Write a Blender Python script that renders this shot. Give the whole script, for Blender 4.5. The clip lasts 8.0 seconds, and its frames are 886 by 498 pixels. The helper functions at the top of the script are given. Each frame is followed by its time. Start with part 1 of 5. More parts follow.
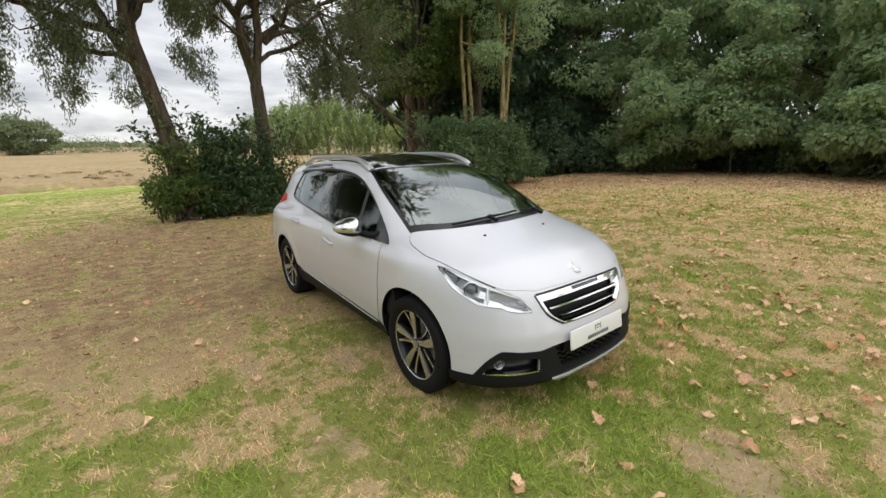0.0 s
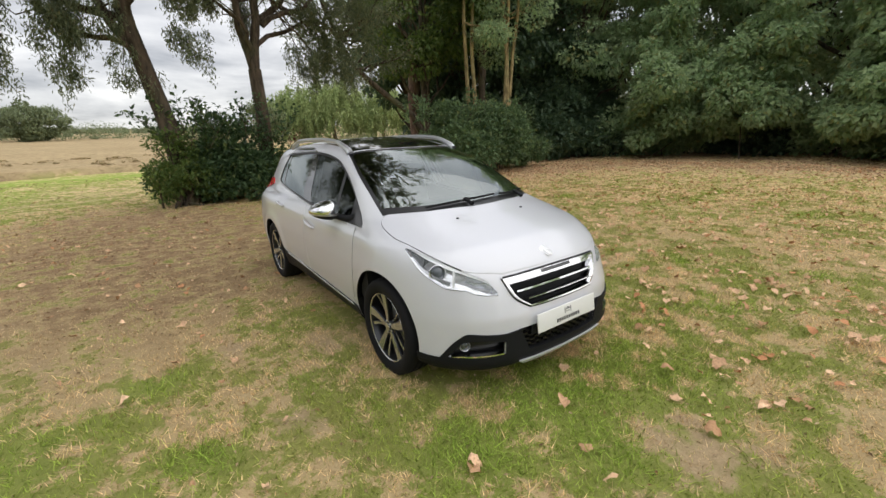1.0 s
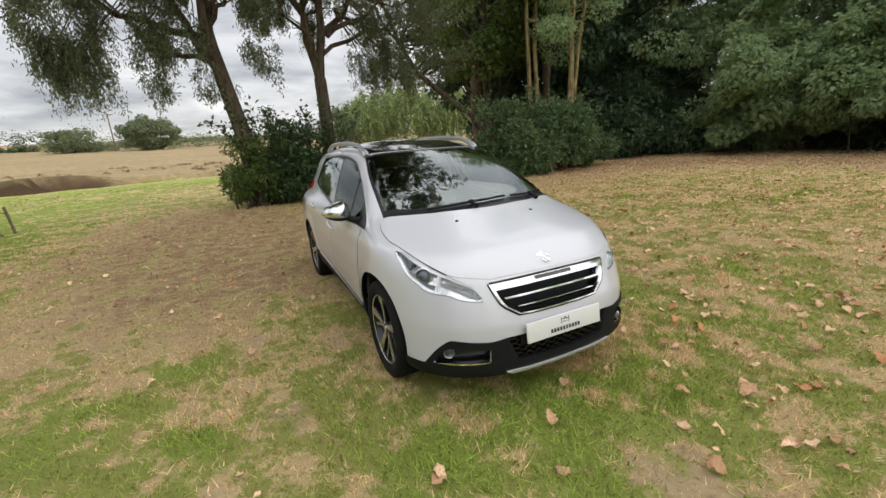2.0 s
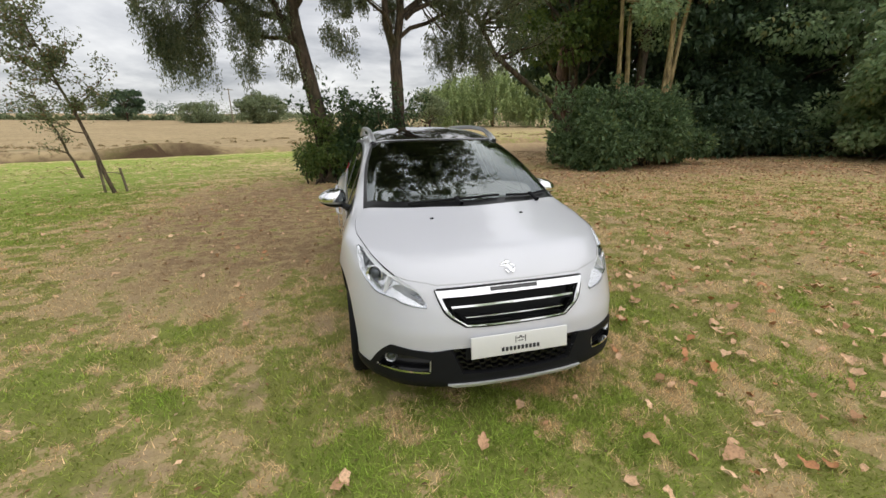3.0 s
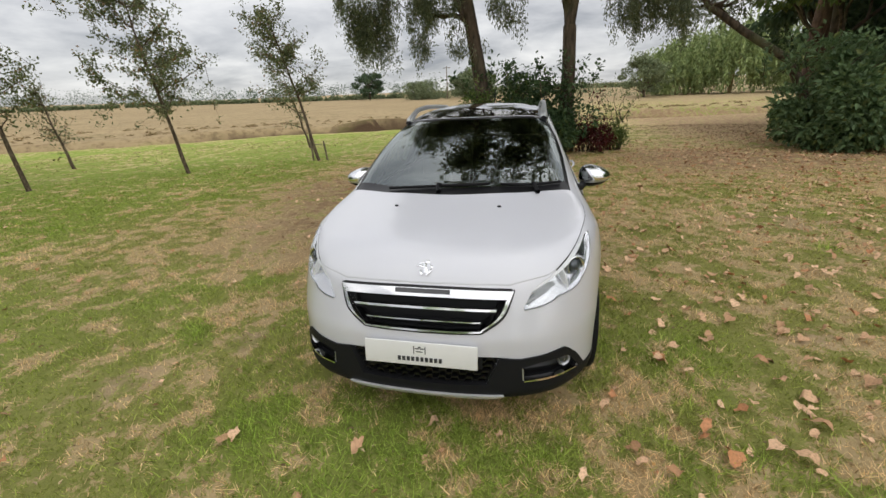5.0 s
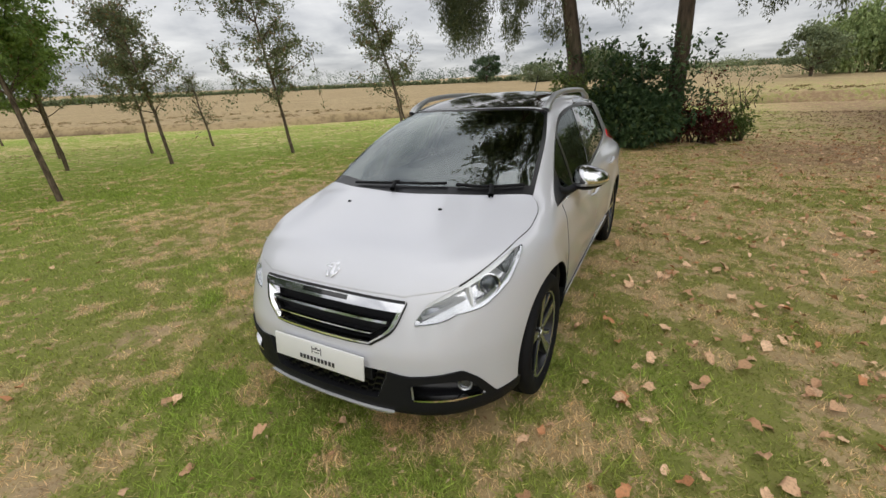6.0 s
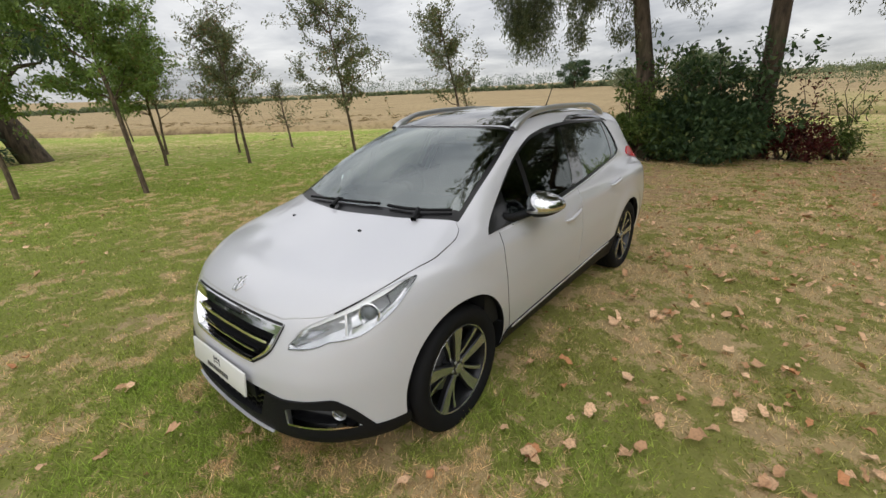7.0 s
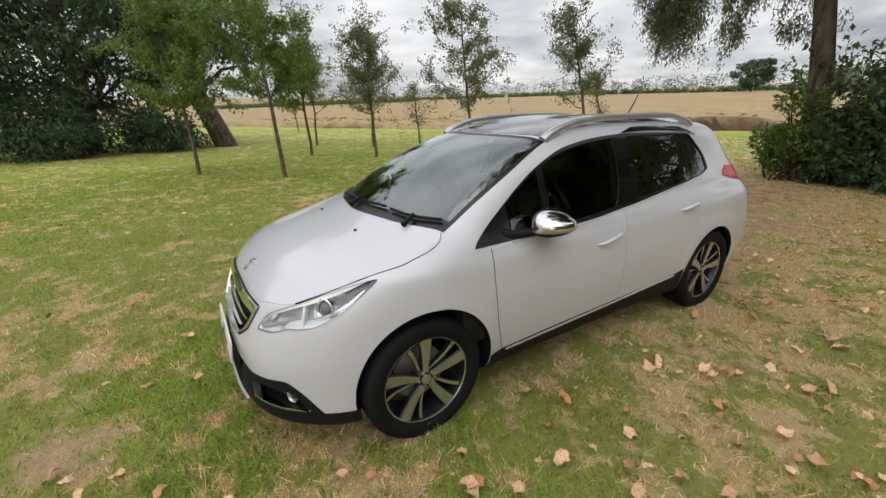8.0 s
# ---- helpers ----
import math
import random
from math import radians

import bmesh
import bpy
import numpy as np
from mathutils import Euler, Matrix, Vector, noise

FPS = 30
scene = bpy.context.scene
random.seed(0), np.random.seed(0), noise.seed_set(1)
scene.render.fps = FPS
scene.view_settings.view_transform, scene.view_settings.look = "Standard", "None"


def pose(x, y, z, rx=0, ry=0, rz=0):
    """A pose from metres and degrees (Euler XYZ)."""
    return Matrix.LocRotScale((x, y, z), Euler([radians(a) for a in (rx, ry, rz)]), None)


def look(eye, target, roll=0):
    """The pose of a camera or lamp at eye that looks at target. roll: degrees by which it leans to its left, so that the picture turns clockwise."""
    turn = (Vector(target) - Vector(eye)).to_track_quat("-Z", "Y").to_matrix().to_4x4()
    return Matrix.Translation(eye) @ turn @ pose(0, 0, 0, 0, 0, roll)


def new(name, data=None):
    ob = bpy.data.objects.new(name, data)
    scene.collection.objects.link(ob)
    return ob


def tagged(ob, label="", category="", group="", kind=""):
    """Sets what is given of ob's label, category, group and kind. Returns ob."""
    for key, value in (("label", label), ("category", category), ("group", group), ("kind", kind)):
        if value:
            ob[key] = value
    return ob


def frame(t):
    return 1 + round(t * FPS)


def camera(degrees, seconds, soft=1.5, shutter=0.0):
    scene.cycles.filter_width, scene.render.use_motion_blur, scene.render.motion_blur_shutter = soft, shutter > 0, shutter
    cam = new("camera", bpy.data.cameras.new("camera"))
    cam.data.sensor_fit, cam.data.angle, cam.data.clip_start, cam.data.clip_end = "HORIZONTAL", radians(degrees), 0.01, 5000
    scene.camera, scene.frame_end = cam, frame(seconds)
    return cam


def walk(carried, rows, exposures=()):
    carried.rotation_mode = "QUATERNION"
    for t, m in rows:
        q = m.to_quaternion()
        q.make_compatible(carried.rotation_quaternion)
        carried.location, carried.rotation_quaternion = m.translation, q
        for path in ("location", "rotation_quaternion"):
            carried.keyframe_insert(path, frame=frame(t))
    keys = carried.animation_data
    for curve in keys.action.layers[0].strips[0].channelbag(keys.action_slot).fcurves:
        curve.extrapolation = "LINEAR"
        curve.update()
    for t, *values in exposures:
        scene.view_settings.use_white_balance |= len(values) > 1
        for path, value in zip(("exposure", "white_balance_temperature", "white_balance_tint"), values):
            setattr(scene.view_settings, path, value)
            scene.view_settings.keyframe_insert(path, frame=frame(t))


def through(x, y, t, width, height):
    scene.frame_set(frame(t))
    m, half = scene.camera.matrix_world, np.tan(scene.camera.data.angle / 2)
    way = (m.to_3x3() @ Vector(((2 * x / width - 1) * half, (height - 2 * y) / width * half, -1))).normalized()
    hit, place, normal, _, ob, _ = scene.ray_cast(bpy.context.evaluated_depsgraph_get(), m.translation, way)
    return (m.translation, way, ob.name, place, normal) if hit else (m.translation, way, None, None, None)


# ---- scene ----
cam = camera(94.3, 8.0)
PATH = [
    (0, (-2.084, -2.041, 1.503), (-0.922, -0.482, 1.035), -1.8),
    (0.5, (-2.051, -2.051, 1.493), (-0.932, -0.479, 0.971), -3.1),
    (1, (-1.895, -2.171, 1.477), (-0.776, -0.602, 0.942), -2.1),
    (1.5, (-1.73, -2.318, 1.465), (-0.729, -0.666, 0.946), -1.6),
    (1.7, (-1.645, -2.345, 1.459), (-0.726, -0.648, 0.935), -2.9),
    (2.8, (-0.96, -2.423, 1.467), (-0.359, -0.583, 0.963), -1.0),
    (3, (-0.826, -2.458, 1.478), (-0.352, -0.6, 0.909), -0.9),
    (3.5, (-0.559, -2.474, 1.465), (-0.258, -0.595, 0.85), -2.1),
    (4, (-0.235, -2.384, 1.462), (-0.142, -0.48, 0.857), -0.4),
    (4.5, (0.084, -2.336, 1.444), (-0.043, -0.434, 0.839), -1.4),
    (4.7, (0.248, -2.329, 1.455), (-0.005, -0.446, 0.83), -1.9),
    (5.8, (1.107, -1.928, 1.504), (0.273, -0.254, 0.797), -3.4),
    (6, (1.263, -1.838, 1.49), (0.353, -0.202, 0.786), -3.0),
    (6.5, (1.61, -1.61, 1.515), (0.481, -0.119, 0.806), -3.9),
    (7, (1.854, -1.325, 1.526), (0.641, 0.118, 0.859), -2.5),
    (7.5, (2.041, -1.068, 1.531), (0.64, 0.196, 0.87), -2.4),
    (8, (2.274, -0.795, 1.54), (0.666, 0.203, 0.894), -1.1),
]
walk(cam, [(t, look(eye, target, roll)) for t, eye, target, roll in PATH],
     exposures=[(0, .48), (1.7, .39), (3.5, .27), (4.7, .20), (6.5, .11), (8, .27)])

# ---- overcast daylight ----
world = bpy.data.worlds.new("overcast_sky")
scene.world = world
world.use_nodes = True
wn, wl = world.node_tree.nodes, world.node_tree.links
wn.clear()


def wnode(kind, **kw):
    n = wn.new(kind)
    for k, v in kw.items():
        n.inputs[k.replace("_", " ")].default_value = v
    return n


coord = wnode("ShaderNodeTexCoord")
split = wnode("ShaderNodeSeparateXYZ")
wl.new(coord.outputs["Generated"], split.inputs[0])
up = wn.new("ShaderNodeMath"); up.operation = "ADD"; up.inputs[1].default_value = .16
wl.new(split.outputs["Z"], up.inputs[0])
up2 = wn.new("ShaderNodeMath"); up2.operation = "MAXIMUM"; up2.inputs[1].default_value = .06
wl.new(up.outputs[0], up2.inputs[0])
flat = wn.new("ShaderNodeVectorMath"); flat.operation = "DIVIDE"
both = wn.new("ShaderNodeCombineXYZ")
for a in "XYZ":
    wl.new(up2.outputs[0], both.inputs[a])
wl.new(coord.outputs["Generated"], flat.inputs[0]); wl.new(both.outputs[0], flat.inputs[1])
cloud = wnode("ShaderNodeTexNoise", Scale=1.25, Detail=6.0, Roughness=.55, Distortion=.3)
wl.new(flat.outputs[0], cloud.inputs["Vector"])
ramp = wn.new("ShaderNodeValToRGB")
ramp.color_ramp.elements[0].position, ramp.color_ramp.elements[0].color = .30, (.29, .297, .320, 1)
ramp.color_ramp.elements[1].position, ramp.color_ramp.elements[1].color = .70, (.77, .762, .752, 1)
mid = ramp.color_ramp.elements.new(.5); mid.color = (.53, .53, .54, 1)
wl.new(cloud.outputs["Fac"], ramp.inputs["Fac"])
sky = wn.new("ShaderNodeTexSky")
sky.sky_type, sky.sun_disc = "NISHITA", False
sky.sun_elevation, sky.sun_rotation = radians(47), radians(139)
dim = wn.new("ShaderNodeVectorMath"); dim.operation = "SCALE"; dim.inputs["Scale"].default_value = .10
wl.new(sky.outputs[0], dim.inputs[0])
mix = wn.new("ShaderNodeMix"); mix.data_type = "RGBA"; mix.inputs["Factor"].default_value = .9
wl.new(dim.outputs[0], mix.inputs["A"]); wl.new(ramp.outputs[0], mix.inputs["B"])
lift = wn.new("ShaderNodeMath"); lift.operation = "MULTIPLY_ADD"; lift.inputs[1].default_value, lift.inputs[2].default_value = 1.25, .95
wl.new(split.outputs["Z"], lift.inputs[0])
lift2 = wn.new("ShaderNodeMath"); lift2.operation = "MAXIMUM"; lift2.inputs[1].default_value = .55
wl.new(lift.outputs[0], lift2.inputs[0])
bg = wn.new("ShaderNodeBackground")
wl.new(lift2.outputs[0], bg.inputs["Strength"])
out = wn.new("ShaderNodeOutputWorld")
wl.new(mix.outputs["Result"], bg.inputs["Color"]); wl.new(bg.outputs[0], out.inputs[0])

sun = new("sun", bpy.data.lights.new("sun", "SUN"))
sun.data.energy, sun.data.angle, sun.data.color = 0.9, radians(110), (1, .97, .92)
sun.matrix_world = look((6, -7, 10), (0, 0, 0))

# ---- materials ----
class Nodes:
    def __init__(self, name):
        self.m = bpy.data.materials.new(name)
        self.m.use_nodes = True
        self.t = self.m.node_tree
        self.t.nodes.clear()
        self.out = self.t.nodes.new("ShaderNodeOutputMaterial")

    def n(self, kind, *links, **kw):
        node = self.t.nodes.new("ShaderNode" + kind)
        for k, v in kw.items():
            if k in ("operation", "data_type", "blend_type", "attribute_name", "clamp"):
                set_option(node, k, v)
            else:
                self.put(node.inputs[k.replace("_", " ")], v)
        for i, v in enumerate(links):
            self.put(node.inputs[i], v)
        return node

    def put(self, socket, v):
        if isinstance(v, bpy.types.NodeSocket):
            self.t.links.new(v, socket)
        else:
            socket.default_value = (*v, 1) if isinstance(v, tuple) and len(v) == 3 and socket.type == "RGBA" else v

    def noise(self, vec, scale, detail=4.0, rough=.55):
        return self.n("TexNoise", Vector=vec, Scale=scale, Detail=detail, Roughness=rough).outputs["Fac"]

    def ramp(self, fac, *stops):
        r = self.n("ValToRGB", fac)
        el = r.color_ramp.elements
        while len(el) < len(stops):
            el.new(.5)
        for e, (p, c) in zip(el, stops):
            e.position, e.color = p, (*c, 1) if isinstance(c, tuple) else (c, c, c, 1)
        return r.outputs["Color"]

    def mix(self, fac, a, b, blend="MIX"):
        x = self.n("Mix", data_type="RGBA", blend_type=blend)
        self.put(x.inputs["Factor"], fac); self.put(x.inputs["A"], a); self.put(x.inputs["B"], b)
        return x.outputs["Result"]

    def math(self, op, a, b=0.0, clamp=False):
        x = self.n("Math", operation=op)
        x.use_clamp = clamp
        self.put(x.inputs[0], a); self.put(x.inputs[1], b)
        return x.outputs[0]

    def bump(self, height, strength=.3, distance=.01):
        return self.n("Bump", Height=height, Strength=strength, Distance=distance).outputs[0]

    def bsdf(self, **kw):
        b = self.n("BsdfPrincipled", **kw)
        self.t.links.new(b.outputs[0], self.out.inputs[0])
        return self.m


def set_option(node, key, value):
    if key == "operation":
        node.operation = value
    elif key == "data_type":
        node.data_type = value
    elif key == "blend_type":
        node.blend_type = value
    elif key == "attribute_name":
        node.attribute_name = value


def plain(name, color, rough, metal=0.0, vary=.12, scale=40.0, bump=0.0, coat=0.0, spec=.5):
    k = Nodes(name)
    pos = k.n("TexCoord").outputs["Object"]
    f = k.noise(pos, scale)
    g = k.noise(pos, scale / 12)
    lo, hi = tuple(c * (1 - vary) for c in color), tuple(min(1, c * (1 + vary)) for c in color)
    col = k.mix(k.math("MULTIPLY", k.math("ADD", f, g), .5), lo, hi)
    kw = dict(Base_Color=col, Roughness=rough, Metallic=metal, Coat_Weight=coat, Coat_Roughness=.03, Specular_IOR_Level=spec)
    if bump:
        kw["Normal"] = k.bump(f, bump, .004)
    return k.bsdf(**kw)


def foliage(name, dark, light, odd, odd_part=.06, through=.3):
    """Leaves: each leaf its own shade, some turned, light passing through."""
    k = Nodes(name)
    rnd = k.n("NewGeometry").outputs["Random Per Island"]
    pos = k.n("TexCoord").outputs["Object"]
    col = k.mix(rnd, dark, light)
    patch = k.noise(pos, .8, 3.0)
    col = k.mix(k.math("MULTIPLY", patch, .3), col, tuple(c * .55 for c in dark))
    col = k.mix(k.math("GREATER_THAN", k.math("FRACT", k.math("MULTIPLY", rnd, 37.7)), 1 - odd_part), col, odd)
    b = k.n("BsdfPrincipled", Base_Color=col, Roughness=.5, Specular_IOR_Level=.35)
    t = k.n("BsdfTranslucent", Color=k.mix(.5, col, light))
    s = k.n("MixShader", through, b.outputs[0], t.outputs[0])
    k.t.links.new(s.outputs[0], k.out.inputs[0])
    return k.m


def bark(name, dark, light, scale=9.0):
    k = Nodes(name)
    pos = k.n("TexCoord").outputs["Object"]
    long = k.n("Mapping", Vector=pos, Scale=(1, 1, .22)).outputs[0]
    f = k.noise(long, scale, 8.0, .65)
    g = k.noise(pos, .9, 3.0)
    col = k.mix(k.ramp(f, (.38, 0.0), (.62, 1.0)), dark, light)
    col = k.mix(k.ramp(g, (.52, 0.0), (.7, .55)), col, (.10, .115, .045))
    return k.bsdf(Base_Color=col, Roughness=.9, Normal=k.bump(f, .9, .03))


def ground_color(k, pos, chance=None):
    """Late-summer lawn: green and straw-dry patches, bare soil, litter under the trees; a stubble field beyond the ditch.
    chance: a number for each blade, which decides whether it is green or dry."""
    big = k.noise(pos, .33, 4.0, .6)
    middle = k.noise(pos, 1.3, 6.0, .65)
    small = k.noise(pos, 4.2, 5.0, .65)
    fine = k.noise(pos, 14.0, 6.0, .7)
    speck = k.noise(pos, 60.0, 4.0, .7)
    zones = k.n("Attribute", attribute_name="zones")
    z = k.n("SeparateColor", zones.outputs["Color"])
    field, litter, lush, bare = z.outputs[0], z.outputs[1], z.outputs[2], zones.outputs["Alpha"]
    dry = k.math("ADD", k.math("MULTIPLY", big, .35), k.math("MULTIPLY", middle, .65))
    dry = k.math("ADD", dry, k.math("MULTIPLY", k.math("SUBTRACT", small, .5), 1.2))
    dry = k.math("ADD", dry, k.math("MULTIPLY", litter, .15))
    dry = k.math("SUBTRACT", dry, k.math("MULTIPLY", lush, .15))
    toss = k.math("ADD", k.math("MULTIPLY", k.math("SUBTRACT", fine, .5), .5), k.math("MULTIPLY", k.math("SUBTRACT", speck, .5), .5)) if chance is None else k.math("MULTIPLY", k.math("SUBTRACT", chance, .5), .22)
    mixed = k.math("ADD", dry, toss)
    green = k.mix(fine, (.160, .190, .042), (.46, .47, .118))
    green = k.mix(k.math("MULTIPLY", lush, .85), green, k.mix(fine, (.122, .212, .026), (.42, .56, .090)))
    straw = k.mix(fine, (.49, .35, .17), (.95, .725, .41))
    soil = k.mix(fine, (.15, .088, .050), (.60, .40, .235))
    pale = k.mix(fine, (.38, .26, .150), (.80, .60, .385))
    col = k.mix(k.ramp(mixed, (.462, 0.0), (.540, 1.0)), green, straw)
    brown = k.math("MULTIPLY", k.math("MULTIPLY", k.math("ADD", litter, .10), k.ramp(small, (.34, .25), (.58, 1.0))), k.ramp(mixed, (.51, 0.0), (.62, 1.0)), True)
    col = k.mix(brown, col, soil)
    col = k.mix(k.ramp(k.math("ADD", bare, k.math("MULTIPLY", k.math("SUBTRACT", small, .5), 2.6)), (.5, 0.0), (.85, .85)), col, pale)
    col = k.mix(k.ramp(speck, (.50, 0.0), (.70, .60)), col, k.mix(.62, col, (.050, .042, .018)))
    stub = k.mix(k.noise(pos, .12, 5.0), (.32, .235, .125), (.52, .40, .225))
    stub = k.mix(k.ramp(k.noise(pos, 2.2, 6.0, .7), (.48, 0.0), (.64, .75)), stub, (.19, .135, .075))
    stub = k.mix(k.ramp(k.noise(pos, .5, 4.0, .6), (.52, 0.0), (.72, .55)), stub, (.20, .18, .085))
    col = k.mix(field, col, stub)
    return col, fine, speck


def make_ground():
    k = Nodes("lawn_ground")
    pos = k.n("NewGeometry").outputs["Position"]
    col, fine, speck = ground_color(k, pos)
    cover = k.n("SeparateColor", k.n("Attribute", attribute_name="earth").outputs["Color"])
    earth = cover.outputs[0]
    # dark thatch and soil, with shade between the blades painted in near the car
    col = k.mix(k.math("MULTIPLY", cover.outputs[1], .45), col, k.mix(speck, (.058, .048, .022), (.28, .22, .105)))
    # bare ditch earth, its colour darkened for the shade under the bank
    col = k.mix(earth, col, k.mix(fine, (.05, .032, .02), (.14, .09, .052)))
    h = k.math("ADD", k.math("MULTIPLY", fine, .6), k.math("MULTIPLY", speck, .4))
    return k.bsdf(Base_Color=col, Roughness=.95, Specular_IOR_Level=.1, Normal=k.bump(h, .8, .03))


def tuple_of(v):
    return (v, v, v)


def make_blades():
    k = Nodes("grass_blade")
    geo = k.n("NewGeometry")
    rnd = geo.outputs["Random Per Island"]
    col, fine, speck = ground_color(k, geo.outputs["Position"], rnd)
    tone = k.math("FRACT", k.math("MULTIPLY", rnd, 23.3))
    col = k.mix(1.0, col, k.mix(tone, tuple_of(.62), tuple_of(1.68)), "MULTIPLY")
    b = k.n("BsdfPrincipled", Base_Color=col, Roughness=.7, Specular_IOR_Level=.2)
    t = k.n("BsdfTranslucent", Color=col)
    k.t.links.new(k.n("MixShader", .3, b.outputs[0], t.outputs[0]).outputs[0], k.out.inputs[0])
    return k.m


GROUND, BLADES = make_ground(), make_blades()
LEAF_WILLOW = foliage("willow_leaf", (.085, .11, .058), (.25, .28, .15), (.24, .22, .10), .06, .42)
LEAF_BUSH = foliage("laurel_leaf", (.030, .064, .027), (.110, .175, .068), (.15, .19, .06))
LEAF_LAUREL = foliage("pale_laurel_leaf", (.065, .115, .050), (.22, .32, .145), (.22, .26, .09))
LEAF_SHRUB = foliage("shrub_leaf", (.06, .11, .026), (.18, .25, .06), (.22, .24, .07))
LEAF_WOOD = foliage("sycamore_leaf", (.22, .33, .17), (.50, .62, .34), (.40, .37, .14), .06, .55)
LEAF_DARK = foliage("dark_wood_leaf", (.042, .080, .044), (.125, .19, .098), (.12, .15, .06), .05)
LEAF_YOUNG = foliage("young_tree_leaf", (.10, .175, .040), (.29, .395, .105), (.22, .15, .06), .06)
LEAF_THIN = foliage("thin_young_leaf", (.10, .125, .058), (.27, .30, .15), (.27, .15, .07), .12, .42)
LEAF_RED = foliage("red_shrub_leaf", (.055, .012, .012), (.15, .03, .025), (.10, .09, .03))
LEAF_FAR = foliage("far_leaf", (.125, .165, .085), (.30, .35, .185), (.16, .17, .07))
LEAF_PALE = foliage("pale_willow_leaf", (.22, .30, .11), (.44, .52, .22), (.30, .34, .14))
BARK_DARK = bark("dark_bark", (.030, .022, .015), (.13, .095, .065))
BARK_PALE = bark("pale_bark", (.15, .11, .05), (.50, .385, .19))
BARK_RED = bark("red_bark", (.06, .035, .025), (.20, .125, .085))
BARK_YOUNG = bark("young_bark", (.06, .042, .028), (.20, .15, .10), 25.0)
WOOD_STAKE = bark("weathered_stake", (.12, .095, .065), (.33, .27, .19), 18.0)


def dead_leaf(name, dark, light, rust):
    k = Nodes(name)
    one = k.n("ObjectInfo").outputs["Random"]
    isl = k.n("NewGeometry").outputs["Random Per Island"]
    r = k.math("FRACT", k.math("ADD", one, isl))
    pos = k.n("TexCoord").outputs["Object"]
    col = k.mix(r, dark, light)
    col = k.mix(k.math("GREATER_THAN", k.math("FRACT", k.math("MULTIPLY", r, 17.3)), .84), col, rust)
    col = k.mix(k.ramp(k.noise(pos, 60.0, 5.0), (.45, 0.0), (.7, .6)), col, tuple(c * .5 for c in dark))
    return k.bsdf(Base_Color=col, Roughness=.7, Specular_IOR_Level=.25, Normal=k.bump(k.noise(pos, 180.0), .3, .002))


TUSSOCK = dead_leaf("straw_tussock", (.20, .14, .065), (.46, .34, .17), (.22, .20, .08))
DEAD_LEAF = dead_leaf("dead_leaf", (.46, .25, .125), (.92, .62, .39), (.58, .27, .125))
CRUMBS = dead_leaf("dry_crumbs", (.16, .10, .052), (.78, .60, .36), (.30, .16, .07))


def paint():
    k = Nodes("white_car_paint")
    pos = k.n("TexCoord").outputs["Object"]
    dust = k.noise(pos, 3.0, 5.0)
    col = k.mix(k.ramp(dust, (.5, 0.0), (.9, .25)), (.635, .64, .68), (.61, .61, .63))
    return k.bsdf(Base_Color=col, Roughness=.3, Coat_Weight=1.0, Coat_Roughness=.02, Coat_IOR=1.6, Specular_IOR_Level=.5)


def glass(name, tint, gloss=1.0):
    """A thin pane: tinted see-through, with mirror gloss that grows towards grazing."""
    k = Nodes(name)
    t = k.n("BsdfTransparent", Color=tint)
    g = k.n("BsdfGlossy", Color=(.93, 1, .985), Roughness=.015)
    f = k.n("Fresnel", IOR=2.2)
    s = k.n("MixShader", k.math("MULTIPLY", f.outputs[0], 1.3 * gloss, True), t.outputs[0], g.outputs[0])
    k.t.links.new(s.outputs[0], k.out.inputs[0])
    return k.m


def clear(name):
    k = Nodes(name)
    k.t.links.new(k.n("BsdfTransparent", Color=(1, 1, 1)).outputs[0], k.out.inputs[0])
    return k.m


PAINT, INNER_FACE = paint(), clear("pane_inner_face")
BLACK_PLASTIC = plain("grained_black_plastic", (.012, .0125, .014), .55, spec=.16, bump=.25, scale=260)
BLACK_GLOSS = plain("gloss_black_glass", (.006, .006, .007), .04, vary=.05, coat=1.0)
BLACK_TRIM = plain("satin_black_trim", (.007, .007, .008), .28, vary=.1)
RUBBER = plain("seam_rubber", (.010, .010, .011), .7)
CHROME = plain("chrome", (.82, .82, .83), .06, 1.0, vary=.03)
SATIN = plain("satin_silver", (.55, .56, .57), .30, .75, vary=.06)
TYRE = plain("tyre_rubber", (.010, .010, .011), .8, spec=.2, vary=.3, scale=30, bump=.3)
RIM_DARK = plain("anthracite_alloy", (.040, .041, .044), .28, .7, vary=.1)
RIM_LIGHT = plain("machined_alloy", (.54, .54, .52), .22, .85, vary=.08, scale=90)
LAMP_SILVER = plain("lamp_reflector", (.74, .75, .78), .14, .85, vary=.08)
LAMP_WHITE = plain("lamp_light_guide", (.88, .89, .90), .12, vary=.03, coat=.8)
LAMP_DARK = plain("lamp_bezel", (.10, .105, .11), .2, .5)
RED_LENS = plain("red_lens", (.50, .010, .014), .12, vary=.1)
LINING = plain("dark_cabin_lining", (.009, .009, .010), .8, vary=.2)
CLOTH = plain("seat_cloth", (.014, .014, .016), .9, vary=.3, scale=120, bump=.3)
SKID = plain("bright_skid_trim", (.74, .75, .76), .25, .35, vary=.05)
BRIGHT = plain("bright_metal_trim", (.82, .82, .83), .08, 1.0, vary=.05)
PLATE = plain("white_plate", (.80, .80, .78), .3, vary=.04)
INK = plain("grey_ink", (.035, .035, .04), .5)
GLASS = glass("windscreen_glass", (.55, .68, .64), 1.1)
GLASS_DARK = glass("privacy_glass", (.07, .075, .08))
GLASS_SIDE = glass("side_glass", (.17, .205, .20), .5)
